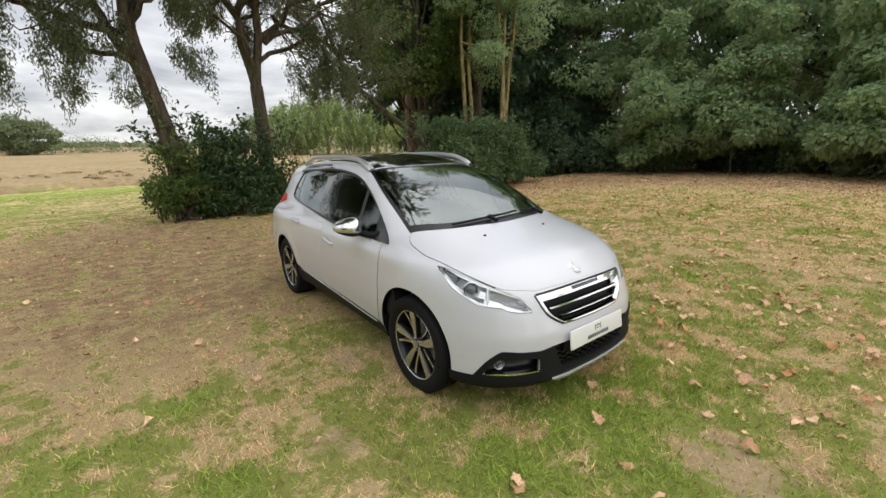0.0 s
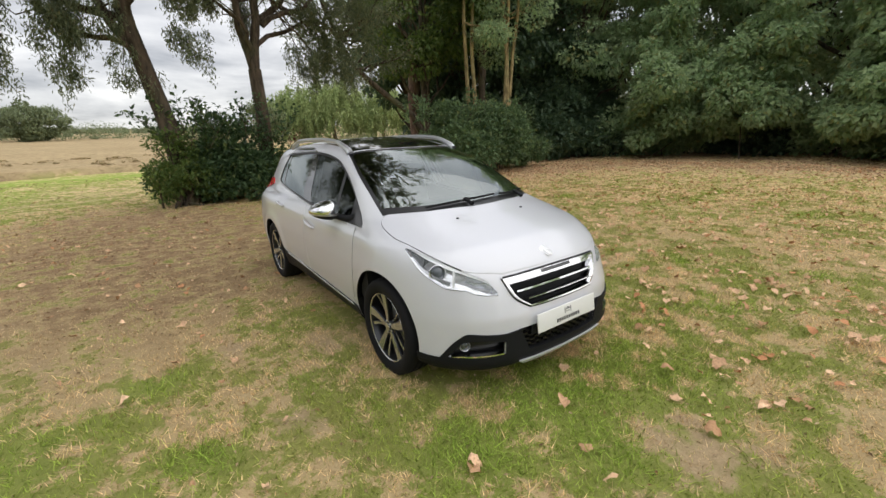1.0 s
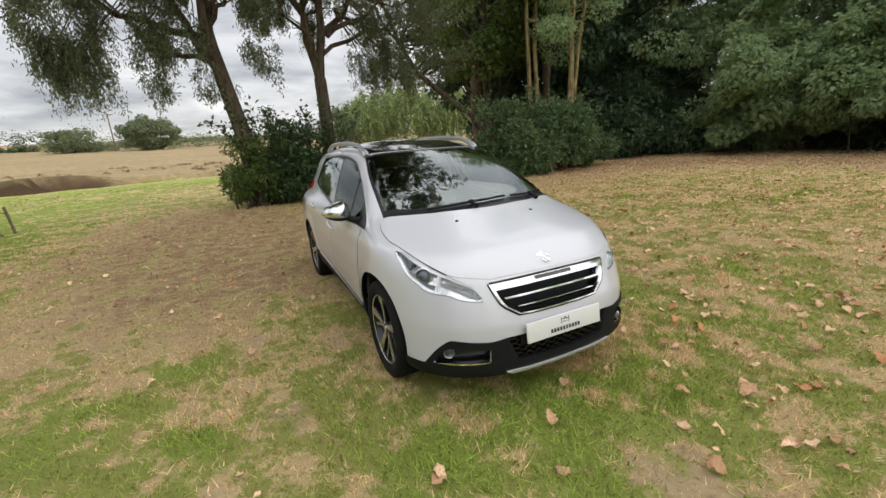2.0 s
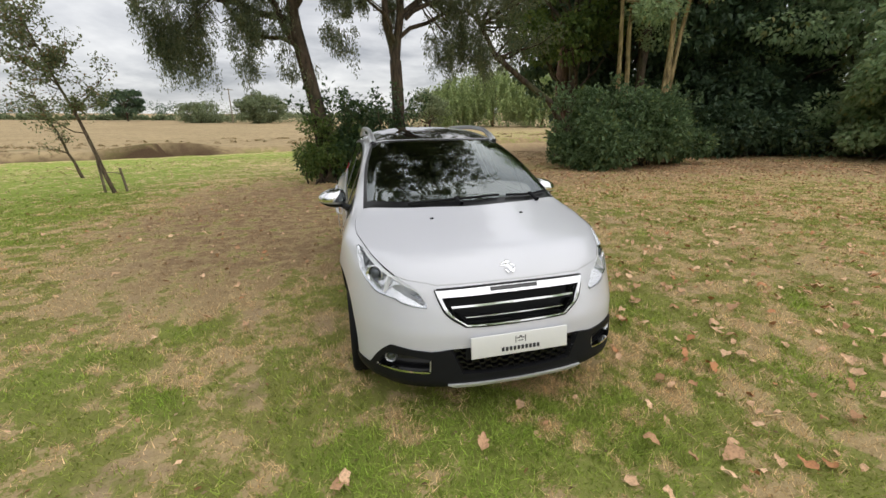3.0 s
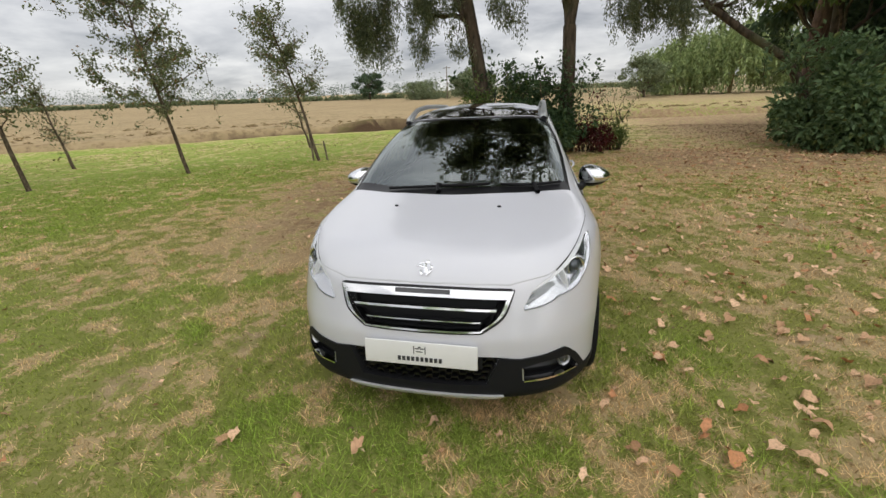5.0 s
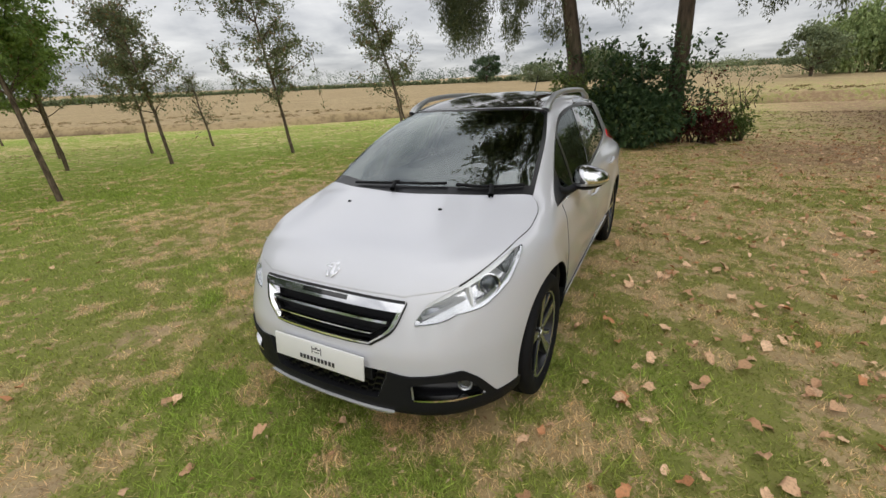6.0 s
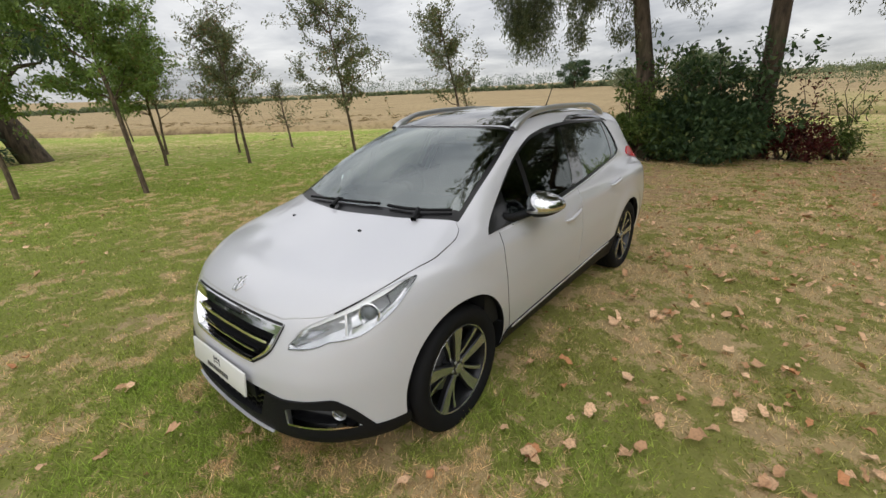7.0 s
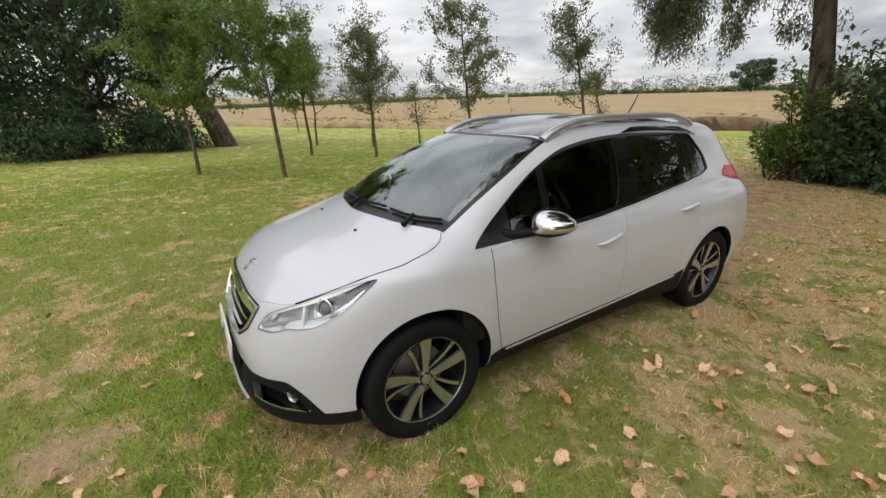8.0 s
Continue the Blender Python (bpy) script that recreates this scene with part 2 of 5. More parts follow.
GLASS_LAMP = glass("lamp_cover_glass", (.98, .98, .98), .25)
GLASS_LENS = plain("lamp_lens", (.07, .08, .095), .03, .4, vary=.1, coat=1.0)
PALE_BELT = plain("grey_belt", (.42, .46, .45), .7)

# ---- builders ----
def mesh_of(name, verts, faces, mat=None, smooth=False):
    """A mesh from arrays of vertices and of faces with one corner count."""
    verts, faces = np.asarray(verts, np.float32).reshape(-1, 3), np.asarray(faces, np.int32)
    me = bpy.data.meshes.new(name)
    me.vertices.add(len(verts)); me.vertices.foreach_set("co", verts.ravel())
    n, c = faces.shape
    me.loops.add(n * c); me.loops.foreach_set("vertex_index", faces.ravel())
    me.polygons.add(n)
    me.polygons.foreach_set("loop_start", np.arange(0, n * c, c, dtype=np.int32))
    me.polygons.foreach_set("use_smooth", np.full(n, smooth))
    me.update(calc_edges=True); me.validate()
    if mat:
        me.materials.append(mat)
    return me


def empty(name, label, category, group="", at=(0, 0, 0), kind=""):
    ob = new(name)
    ob.location = at
    return tagged(ob, label, category, group, kind)


def part(name, data, mat, parent, label=""):
    """Links a bmesh or a mesh as one mesh object under a thing or a part."""
    if isinstance(data, bmesh.types.BMesh):
        me = bpy.data.meshes.new(name)
        data.to_mesh(me); data.free()
    else:
        me = data
    if mat and not me.materials:
        me.materials.append(mat)
    ob = new(name, me)
    ob.parent = parent
    return tagged(ob, label)


def tubes(paths, sides=8, cap=True):
    """Vertices and quads of tapering tubes, each given by its points and radii."""
    V, F, base = [], [], 0
    ang = np.arange(sides) * 2 * np.pi / sides
    for pts, rad in paths:
        pts, rad = np.asarray(pts, float), np.asarray(rad, float)
        d = np.gradient(pts, axis=0)
        d /= np.linalg.norm(d, axis=1, keepdims=True) + 1e-9
        ref = np.where(np.abs(d[:, 2:3]) > .9, [[1., 0, 0]], [[0, 0, 1.]])
        a = np.cross(d, ref); a /= np.linalg.norm(a, axis=1, keepdims=True) + 1e-9
        b = np.cross(d, a)
        ring = pts[:, None] + rad[:, None, None] * (np.cos(ang)[None, :, None] * a[:, None] + np.sin(ang)[None, :, None] * b[:, None])
        V.append(ring.reshape(-1, 3))
        i = np.arange(len(pts) - 1)[:, None] * sides
        j = np.arange(sides)[None]
        k = (j + 1) % sides
        F.append(np.stack([i + j, i + k, i + sides + k, i + sides + j], -1).reshape(-1, 4) + base)
        base += len(pts) * sides
    return np.concatenate(V), np.concatenate(F)


def leaves(P, D, size, slim=.5, rng=None):
    """Folded leaves at points P that point along D: four corners and two triangles each."""
    n = len(P)
    D = D / (np.linalg.norm(D, axis=1, keepdims=True) + 1e-9)
    R = rng.normal(size=(n, 3)) * .65 + [0, 0, 1]
    B = np.cross(D, R); B /= np.linalg.norm(B, axis=1, keepdims=True) + 1e-9
    N = np.cross(B, D)
    L = (np.asarray(size) * rng.uniform(.65, 1.3, n))[:, None]
    mid_ = P + D * L * .45 + N * L * .10
    V = np.stack([P, mid_ + B * L * slim / 2, P + D * L - N * L * .08, mid_ - B * L * slim / 2], 1).reshape(-1, 3)
    i = np.arange(n)[:, None] * 4
    return V, np.concatenate([i + [0, 1, 2], i + [0, 2, 3]])


def wander(a, b, n, sway, rng):
    """A crooked line from a to b."""
    t = np.linspace(0, 1, n)[:, None]
    p = np.asarray(a, float) * (1 - t) + np.asarray(b, float) * t
    off = np.cumsum(rng.normal(size=(n, 3)), 0) * sway
    return p + (off - off[:1] * (1 - t) - off[-1:] * t) * np.sin(np.pi * t) ** .5


def sphere_dirs(n, rng):
    d = rng.normal(size=(n, 3))
    return d / np.linalg.norm(d, axis=1, keepdims=True)


def clump_leaves(centres, radii, count, size, slim, rng, flat=.7, droop=.35):
    """Leaves round clump centres, most of them near the clumps' skins, pointing outwards and down."""
    i = rng.integers(0, len(centres), count)
    d = sphere_dirs(count, rng)
    r = radii[i] * rng.uniform(.35, 1.0, count) ** .6
    P = centres[i] + d * r[:, None] * [1, 1, flat]
    D = d + rng.normal(size=(count, 3)) * .7 - [0, 0, droop]
    return leaves(P, D, size, slim, rng)


def strand_leaves(starts, lengths, per, size, slim, rng, out=.25):
    """Leaves along hanging twigs."""
    n = len(starts)
    sway = rng.normal(size=(n, 3)) * out * [1, 1, .2]
    t = rng.uniform(0, 1, (n, per))
    P = starts[:, None] + sway[:, None] * (t ** .7)[..., None] * lengths[:, None, None] - np.array([0, 0, 1]) * (t * lengths[:, None])[..., None]
    P = (P + rng.normal(size=P.shape) * .06).reshape(-1, 3)
    D = rng.normal(size=P.shape) * .6 - [0, 0, 1]
    return leaves(P, D, size, slim, rng)


def tree(name, label, at, trunk, limbs, crown, leaf_mat, bark_mat, group="", category="tree", trunk_label=""):
    """A thing with a trunk mesh (trunk and limbs) and a crown mesh. trunk, limbs: paths; crown: vertices and faces, all round the foot."""
    ob = empty(name, label, category, group, at)
    part("trunk", mesh_of("trunk", *tubes(trunk + limbs), bark_mat, True), None, ob, trunk_label)
    part("crown", mesh_of("crown", *crown, leaf_mat), None, ob)
    return ob


def broad_tree(name, label, at, height, radius, seed, leaf_mat, bark_mat, count=9000, size=.2, clumps=60, low=.22, slim=.6, lean=(0, 0), trunk_r=.25, flat=.6, group="", droop=1.0):
    """A broad-leaved tree: crooked trunk, limbs out to leafy clumps, crown wider than deep, with gaps."""
    rng = np.random.default_rng(seed)
    top = np.array([lean[0], lean[1], height * .9])
    tr = wander((0, 0, -.15), top, 9, trunk_r * .35, rng)
    trunk = [(tr, np.linspace(trunk_r, trunk_r * .2, 9))]
    d = sphere_dirs(clumps, rng)
    r = rng.uniform(.35, 1.0, clumps) ** .5
    cz = height * (low + 1) / 2
    C = d * r[:, None] * [radius, radius, height * (1 - low) / 2] + [0, 0, cz] + np.outer(np.clip((d[:, 2] * r + 1) / 2, 0, 1), [lean[0], lean[1], 0])
    R = rng.uniform(.16, .30, clumps) * radius
    limbs = []
    for c in C[: min(clumps, 26)]:
        k = np.clip(c[2] / height * .75, .15, .85) * 8
        a = tr[int(k)]
        limbs.append((wander(a, c, 6, .05 * radius, rng), np.linspace(trunk_r * .38, .012, 6)))
    return tree(name, label, at, trunk, limbs, clump_leaves(C, R, count, size, slim, rng, flat, droop), leaf_mat, bark_mat, group)
# ---- the car's outer form: one smooth field, negative inside; y = 0 at the front axle, the nose towards -y ----
def curve(*pts):
    """A smooth curve without overshoot through (x, y) pairs."""
    px, py = np.array(pts[::2], float), np.array(pts[1::2], float)
    h, d = np.diff(px), np.diff(py) / np.diff(px)
    m = np.zeros(len(px))
    ok = d[:-1] * d[1:] > 0
    m[1:-1][ok] = (2 * d[:-1] * d[1:])[ok] / (d[:-1] + d[1:])[ok]
    m[0], m[-1] = d[0], d[-1]

    def at(x):
        x = np.clip(np.asarray(x, float), px[0], px[-1])
        i = np.clip(np.searchsorted(px, x) - 1, 0, len(h) - 1)
        s = (x - px[i]) / h[i]
        return ((1 + 2 * s) * (1 - s) ** 2 * py[i] + s * (1 - s) ** 2 * h[i] * m[i]
                + s * s * (3 - 2 * s) * py[i + 1] + s * s * (s - 1) * h[i] * m[i + 1])
    return at


def smax(a, b, k):
    return np.maximum(a, b) + np.maximum(k - np.abs(a - b), 0) ** 2 / (4 * k)


def smin(a, b, k):
    return -smax(-a, -b, k)


REAR_AXLE = 2.538
HAUNCH = curve(0, 0, 1.7, 0, 2.5, 1, 3.4, 1)
PLAN = curve(-.8, .80, -.4, .845, 0, .844, .5, .826, 1.3, .822, 2.1, .83, 2.55, .838, 3.0, .815, 3.36, .78)
SIDE = curve(.15, -.10, .24, -.045, .34, -.018, .5, 0, .62, .002, .74, -.008, .84, -.022, .92, -.05, 1.0, -.10, 1.1, -.2)
NOSE = curve(.15, -.66, .20, -.725, .26, -.748, .36, -.745, .48, -.738, .56, -.715, .66, -.675, .74, -.63, .82, -.56, 1.0, -.4)
NOSE_PLAN = curve(0, 0, .2, .006, .38, .028, .5, .066, .6, .125, .68, .21, .74, .30, .79, .42, .84, .62, .9, 1.0)
BONNET = curve(-.8, .69, -.70, .745, -.588, .803, -.42, .866, -.25, .914, -.10, .953, .05, .985, .2, 1.0, .6, 1.0, 2.9, 1.02, 3.4, 1.0)
SCREEN = curve(.9, -.17, .985, .03, 1.12, .26, 1.25, .515, 1.36, .77, 1.42, .95, 1.5, 1.25)
ROOF = curve(.5, 1.33, .85, 1.405, 1.2, 1.455, 1.6, 1.48, 2.0, 1.475, 2.5, 1.45, 3.0, 1.41)
TAIL = curve(.15, 3.1, .3, 3.28, .55, 3.36, .75, 3.33, .95, 3.24, 1.1, 3.13, 1.3, 3.0, 1.42, 2.93, 1.5, 2.9)
GLASS_TAPER = curve(0, 0, 1.6, 0, 2.2, .008, 2.6, .022, 3.1, .06)


def cabin_half(y, z):
    return .762 - .42 * np.abs(z - .897) - GLASS_TAPER(y)


def form(x, y, z):
    X = np.abs(x)
    ring = sum(np.exp(-((np.hypot(y - a, z - .31) - .39) / .055) ** 2) for a in (0, REAR_AXLE))
    half = PLAN(y) + SIDE(z) + .009 * ring + .035 * HAUNCH(y) * np.exp(-((z - 1.0) / .12) ** 2)
    f = smax(X - half, (z - BONNET(y) + .070 * np.minimum(X / .72, 1.3) ** 2.6) * .95, .10)
    f = smax(f, (NOSE(z) + NOSE_PLAN(X) - y) * .88, .07)
    f = smax(f, (y - TAIL(z) + .23 * (X / .85) ** 4) * .95, .12)
    f = smax(f, .19 - z, .06)
    g = smax((SCREEN(z) + .37 * X * X - y) * .45, (X - cabin_half(y, z)) * .92, .09)
    g = smax(g, z - ROOF(y) + .07 * (X / .55) ** 2.8, .08)
    g = smax(g, (y - TAIL(z) + .22 * X * X) * .95, .08)
    return smin(f, g, .05)


def meet(origin, way, far=2.5, lift=0.0):
    """Where rays from inside, or from outside inwards, meet the form."""
    origin, way = np.broadcast_arrays(np.asarray(origin, float), np.asarray(way, float))
    lo, hi = np.zeros(origin.shape[:-1]), np.full(origin.shape[:-1], far)
    inside0 = form(*np.moveaxis(origin, -1, 0)) - lift < 0
    for _ in range(34):
        mid = (lo + hi) / 2
        p = origin + mid[..., None] * way
        same = (form(*np.moveaxis(p, -1, 0)) - lift < 0) == inside0
        lo, hi = np.where(same, mid, lo), np.where(same, hi, mid)
    return origin + lo[..., None] * way

# ---- the ground: lawn, ditch and rising field, one sheet to the horizon ----
DITCH = np.array([(-400, -110), (-90, -14), (-45, 9), (-24, 18.5), (-17, 25), (-8, 28.5), (0, 30.5), (10, 32), (24, 35), (60, 48), (400, 170)], float)


def beyond(x, y):
    """Metres beyond the ditch's near edge; negative on the lawn."""
    best = np.full(np.shape(x), 1e9)
    sign = np.ones(np.shape(x))
    for (ax, ay), (bx, by) in zip(DITCH[:-1], DITCH[1:]):
        dx, dy = bx - ax, by - ay
        t = np.clip(((x - ax) * dx + (y - ay) * dy) / (dx * dx + dy * dy), 0, 1)
        d = np.hypot(x - ax - t * dx, y - ay - t * dy)
        side = np.sign(dx * (y - ay) - dy * (x - ax))
        nearer = d < best
        best, sign = np.where(nearer, d, best), np.where(nearer, side, sign)
    return best * np.where(sign == 0, 1, sign)


def waves(x, y, s, seed=0.0):
    a, b = x * .83 + y * .56, y * .83 - x * .56
    return (np.sin(a * s + 1.9 * np.sin(b * s * .71 + seed) + .8 * np.sin(b * s * 1.9 + 1)) + np.sin(b * s * 1.17 + 1.7 * np.sin(a * s * .83 + 2 + seed) + .7 * np.sin(a * s * 2.3))) / 2


RISE = curve(0, 0, 3, .12, 12, .35, 60, 1.9, 150, 5.2, 320, 11.5, 700, 25, 2500, 85)


def height(x, y):
    s = beyond(x, y) + .5 * waves(x, y, .45) + .25 * waves(x, y, 1.7, 1)
    dip = -.42 * np.exp(-((s - .9) / .75) ** 2)
    bank = np.where(s > 0, RISE(np.maximum(s, 0)), 0) + (.34 + .14 * waves(x, y, .3, 7) + .30 * np.exp(-((x + 11.5) / 2.8) ** 4)) * np.clip((s - 1.5) / .35, 0, 1) * np.exp(-np.maximum(s - 2.4, 0) / 14)
    near = np.clip(1 - np.hypot(x, y - 1.2) / 6, 0, 1)
    rough = .018 * waves(x, y, 2.1) + .03 * waves(x, y, .5, 3)
    return dip + bank + rough * (1 - near) + np.where(s > 4, .05 * waves(x, y, 1.1, 5), 0)


def blots(x, y, spots):
    """Soft-edged round spots, each given by x, y, radius and weight."""
    total = np.zeros(np.shape(x))
    for a, b, r, w in spots:
        total = np.maximum(total, w * np.exp(-(((x - a) ** 2 + (y - b) ** 2) / r ** 2)))
    return total


BARE_SPOTS = ((.03, -1.58, .34, 1.0), (-.42, -1.66, .2, .6), (-.86, -1.62, .2, .75), (-1.44, -.13, .2, .95), (-1.92, -.68, .24, .8), (-2.15, -.95, .2, .6),
              (-1.0, .61, .2, .75), (-1.61, 1.02, .22, .7), (-2.7, 1.5, .35, .6), (1.45, .95, .28, .55), (2.2, .5, .32, .6), (3.4, 3.2, .9, .7), (1.35, 1.9, .35, .6), (-3.2, 2.6, .5, .5))
TUFT_SPOTS = ((-2.05, .84, .24, 1.0), (-2.11, .78, .2, .8), (-.86, -.87, .36, .9), (-.42, -.82, .34, .9), (.5, -.88, .34, .7), (-1.25, .25, .3, .7), (-1.91, -.1, .26, .9), (1.3, .15, .45, .95),
              (1.35, -.1, .3, .8), (.85, .15, .35, .8), (-2.6, .5, .4, .7), (1.15, -.8, .3, .5), (0, -.85, .4, .8), (-.35, -1.1, .4, .6), (.4, -1.15, .4, .5), (-1.2, 1.2, .4, .5), (2.9, -.4, .6, .6))


def zone_of(x, y):
    """Field, leaf litter, lush grass and bare soil, each 0 to 1."""
    s = beyond(x, y) + .6 * waves(x, y, .7)
    field = np.clip((s - .7) / .6, 0, 1) * (1 - .7 * np.clip((x - 2) / 6, 0, 1) * np.clip((70 - y) / 20, 0, 1))
    wob = .5 * waves(x, y, 1.1, 4)
    back = np.exp(-(((x + 2.0 + wob) / 2.7) ** 2 + ((y - 6.3) / 4.3) ** 2) ** 2) + .6 * np.exp(-(((x + 1.9) / 1.2) ** 2 + ((y - 3.4) / 1.8) ** 2))
    right = np.clip((np.hypot(x - 2, y - 2) + 1.5 * wob - 9.6) / 4.0, 0, 1) * np.clip((x - 4) / 4, 0, 1)
    shrub = np.exp(-(((x - 9.0) / 4.5) ** 2 + ((y - 8.6) / 2.2) ** 2)) + np.exp(-(((x - 4.2) / 2.2) ** 2 + ((y - 9.3) / 2.6) ** 2))
    litter = np.clip(back + 1.1 * right + .9 * shrub, 0, 1)
    tuft = blots(x, y, TUFT_SPOTS)
    far_left = np.clip((-x - 3.2 + 2 * wob) / 3.2, 0, 1) * np.clip((s + 34) / 8, 0, 1) * (1 - .9 * np.clip(back, 0, 1)) * np.clip(1.6 - np.hypot(x, y) / 24, .5, 1)
    front_left = np.clip((-x - 1.6) / 1.5, 0, 1) * np.clip((1.6 - y) / 1.6, 0, 1) + .2 * np.exp(-(((x + 1.0) / 1.4) ** 2 + ((y + 1.2) / 1.0) ** 2))
    strip = np.exp(-((s + 5) / 3.5) ** 2) * np.clip((6 - x) / 6, 0, 1)
    lush = np.clip(np.maximum(np.maximum(.72 * far_left, .62 * front_left), .8 * strip) + .75 * tuft + .35 * np.exp(-(((x - .5) / 2.4) ** 2 + ((y + 1.7) / 1.2) ** 2)) + .7 * np.clip((x - 2) / 4, 0, 1) * np.clip(s / 2, 0, 1), 0, 1)
    return field, litter * (1 - tuft), lush, blots(x, y, BARE_SPOTS)


def build_ground():
    ring = np.concatenate([np.linspace(0, 5, 64), np.linspace(5.15, 12, 46), np.geomspace(12.3, 60, 130), np.geomspace(61.5, 2400, 60)])
    turn = np.arange(420) * 2 * np.pi / 420
    x = ring[:, None] * np.cos(turn)[None]
    y = 1.0 + ring[:, None] * np.sin(turn)[None]
    V = np.stack([x, y, height(x, y)], -1).reshape(-1, 3)
    i, j = np.arange(len(ring) - 1)[:, None] * 420, np.arange(420)[None]
    k = (j + 1) % 420
    F = np.stack([i + j, i + 420 + j, i + 420 + k, i + k], -1).reshape(-1, 4)
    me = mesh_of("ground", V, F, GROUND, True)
    zone = me.color_attributes.new("zones", "FLOAT_COLOR", "POINT")
    f, l, g, b = zone_of(V[:, 0], V[:, 1])
    zone.data.foreach_set("color", np.stack([f, l, g, b], -1).astype(np.float32).ravel())
    s = beyond(V[:, 0], V[:, 1]) + .5 * waves(V[:, 0], V[:, 1], .45)
    s += .25 * waves(V[:, 0], V[:, 1], 1.7, 1)
    bare = np.clip(1.8 * np.exp(-((s - 1.1) / .40) ** 4) * (.38 + .5 * waves(V[:, 0], V[:, 1], .25, 2) ) + 1.2 * np.exp(-((s - 1.55) / .5) ** 4) * np.exp(-((V[:, 0] + 11.5) / 2.8) ** 4), 0, 1)
    # strength of the painted shade between blades, fading away from the car
    blade_shade = np.clip((13 - np.hypot(V[:, 0] - .2, V[:, 1] + .5)) / 9, 0, 1)
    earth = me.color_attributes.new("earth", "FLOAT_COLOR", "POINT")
    earth.data.foreach_set("color", np.stack([bare, blade_shade, bare, np.ones_like(bare)], -1).astype(np.float32).ravel())
    tagged(new("ground", me), "patchy late-summer lawn with a ditch and a stubble field beyond", "ground", kind="structure")


build_ground()


def build_grass():
    """Short blades, densest round the car where the camera walks."""
    rng = np.random.default_rng(5)
    n = 1250000
    r = 14 * rng.uniform(0, 1, n) ** .80
    a = rng.uniform(0, 2 * np.pi, n)
    x, y = .2 + r * np.cos(a), -.5 + r * np.sin(a)
    tuft = .5 + .5 * waves(x, y, 5.3) * waves(x, y, 2.3, 4)
    f, l, g, b = zone_of(x, y)
    under = (np.abs(x) < .74) & (y > -.45) & (y < 3.1)
    keep = (rng.uniform(0, 1, n) < (.50 + .50 * tuft) * (1 - .45 * l) * (1 - .75 * b) * np.where(under, .15, 1) * np.clip((14 - r) / 6, 0, 1)) & (f < .5)
    x, y, tuft, r = x[keep], y[keep], tuft[keep], r[keep]
    n = len(x)
    clump = np.clip(waves(x, y, 3.1, 9) * waves(x, y, 1.3, 2) - .35, 0, 1)
    h = rng.uniform(.016, .044, n) * (.50 + .6 * tuft + 1.3 * clump + .45 * blots(x, y, TUFT_SPOTS)) * (1 - .4 * l[keep]) * np.where(rng.uniform(0, 1, n) > .97, 1.7, 1)
    w = rng.uniform(.0022, .0046, n) * (1 + np.maximum(r - 4, 0) * .25)
    t = rng.uniform(0, 2 * np.pi, n)
    lean = rng.normal(size=(n, 2)) * h[:, None] * .8
    P = np.stack([x, y, height(x, y) - .004], -1)
    side = np.stack([np.cos(t) * w, np.sin(t) * w, np.zeros(n)], -1)
    tip = P + np.concatenate([lean, h[:, None]], 1)
    V = np.stack([P - side, P + side, tip], 1).reshape(-1, 3)
    me = mesh_of("grass", V, np.arange(3 * n).reshape(-1, 3), BLADES)
    zone = me.color_attributes.new("zones", "FLOAT_COLOR", "POINT")
    f, l, g, b = zone_of(x, y)
    g = np.clip(g + 1.8 * clump, 0, 1)
    l = l * (1 - np.clip(2 * clump, 0, 1))
    f, l, g, b = (np.repeat(q, 3) for q in (f, l, g, b * .6))
    zone.data.foreach_set("color", np.stack([f, l, g, b], -1).astype(np.float32).ravel())
    tagged(new("grass", me), "short mown grass, green and straw-dry blades", "grass", kind="stuff")


build_grass()


def build_litter():
    """Dry bits of grass, twig and leaf crumbs strewn on the lawn."""
    rng = np.random.default_rng(6)
    n = 140000
    r = 22 * rng.uniform(0, 1, n) ** .62
    a = rng.uniform(0, 2 * np.pi, n)
    x, y = r * np.cos(a) - .6, 2.0 + r * np.sin(a)
    f, l, g, b = zone_of(x, y)
    keep = (rng.uniform(0, 1, n) < .25 + .75 * l) & (f < .3)
    x, y = x[keep], y[keep]
    n = len(x)
    P = np.stack([x, y, height(x, y) + rng.uniform(.002, .012, n)], -1)
    D = rng.normal(size=(n, 3)) * [1, 1, .12]
    V, F = leaves(P, D, .030 * (1 + np.maximum(r[keep] - 6, 0) * .12), .38, rng)
    tagged(new("litter", mesh_of("litter", V, F, CRUMBS)), "dry grass bits and leaf crumbs on the lawn", "litter", kind="stuff")


build_litter()


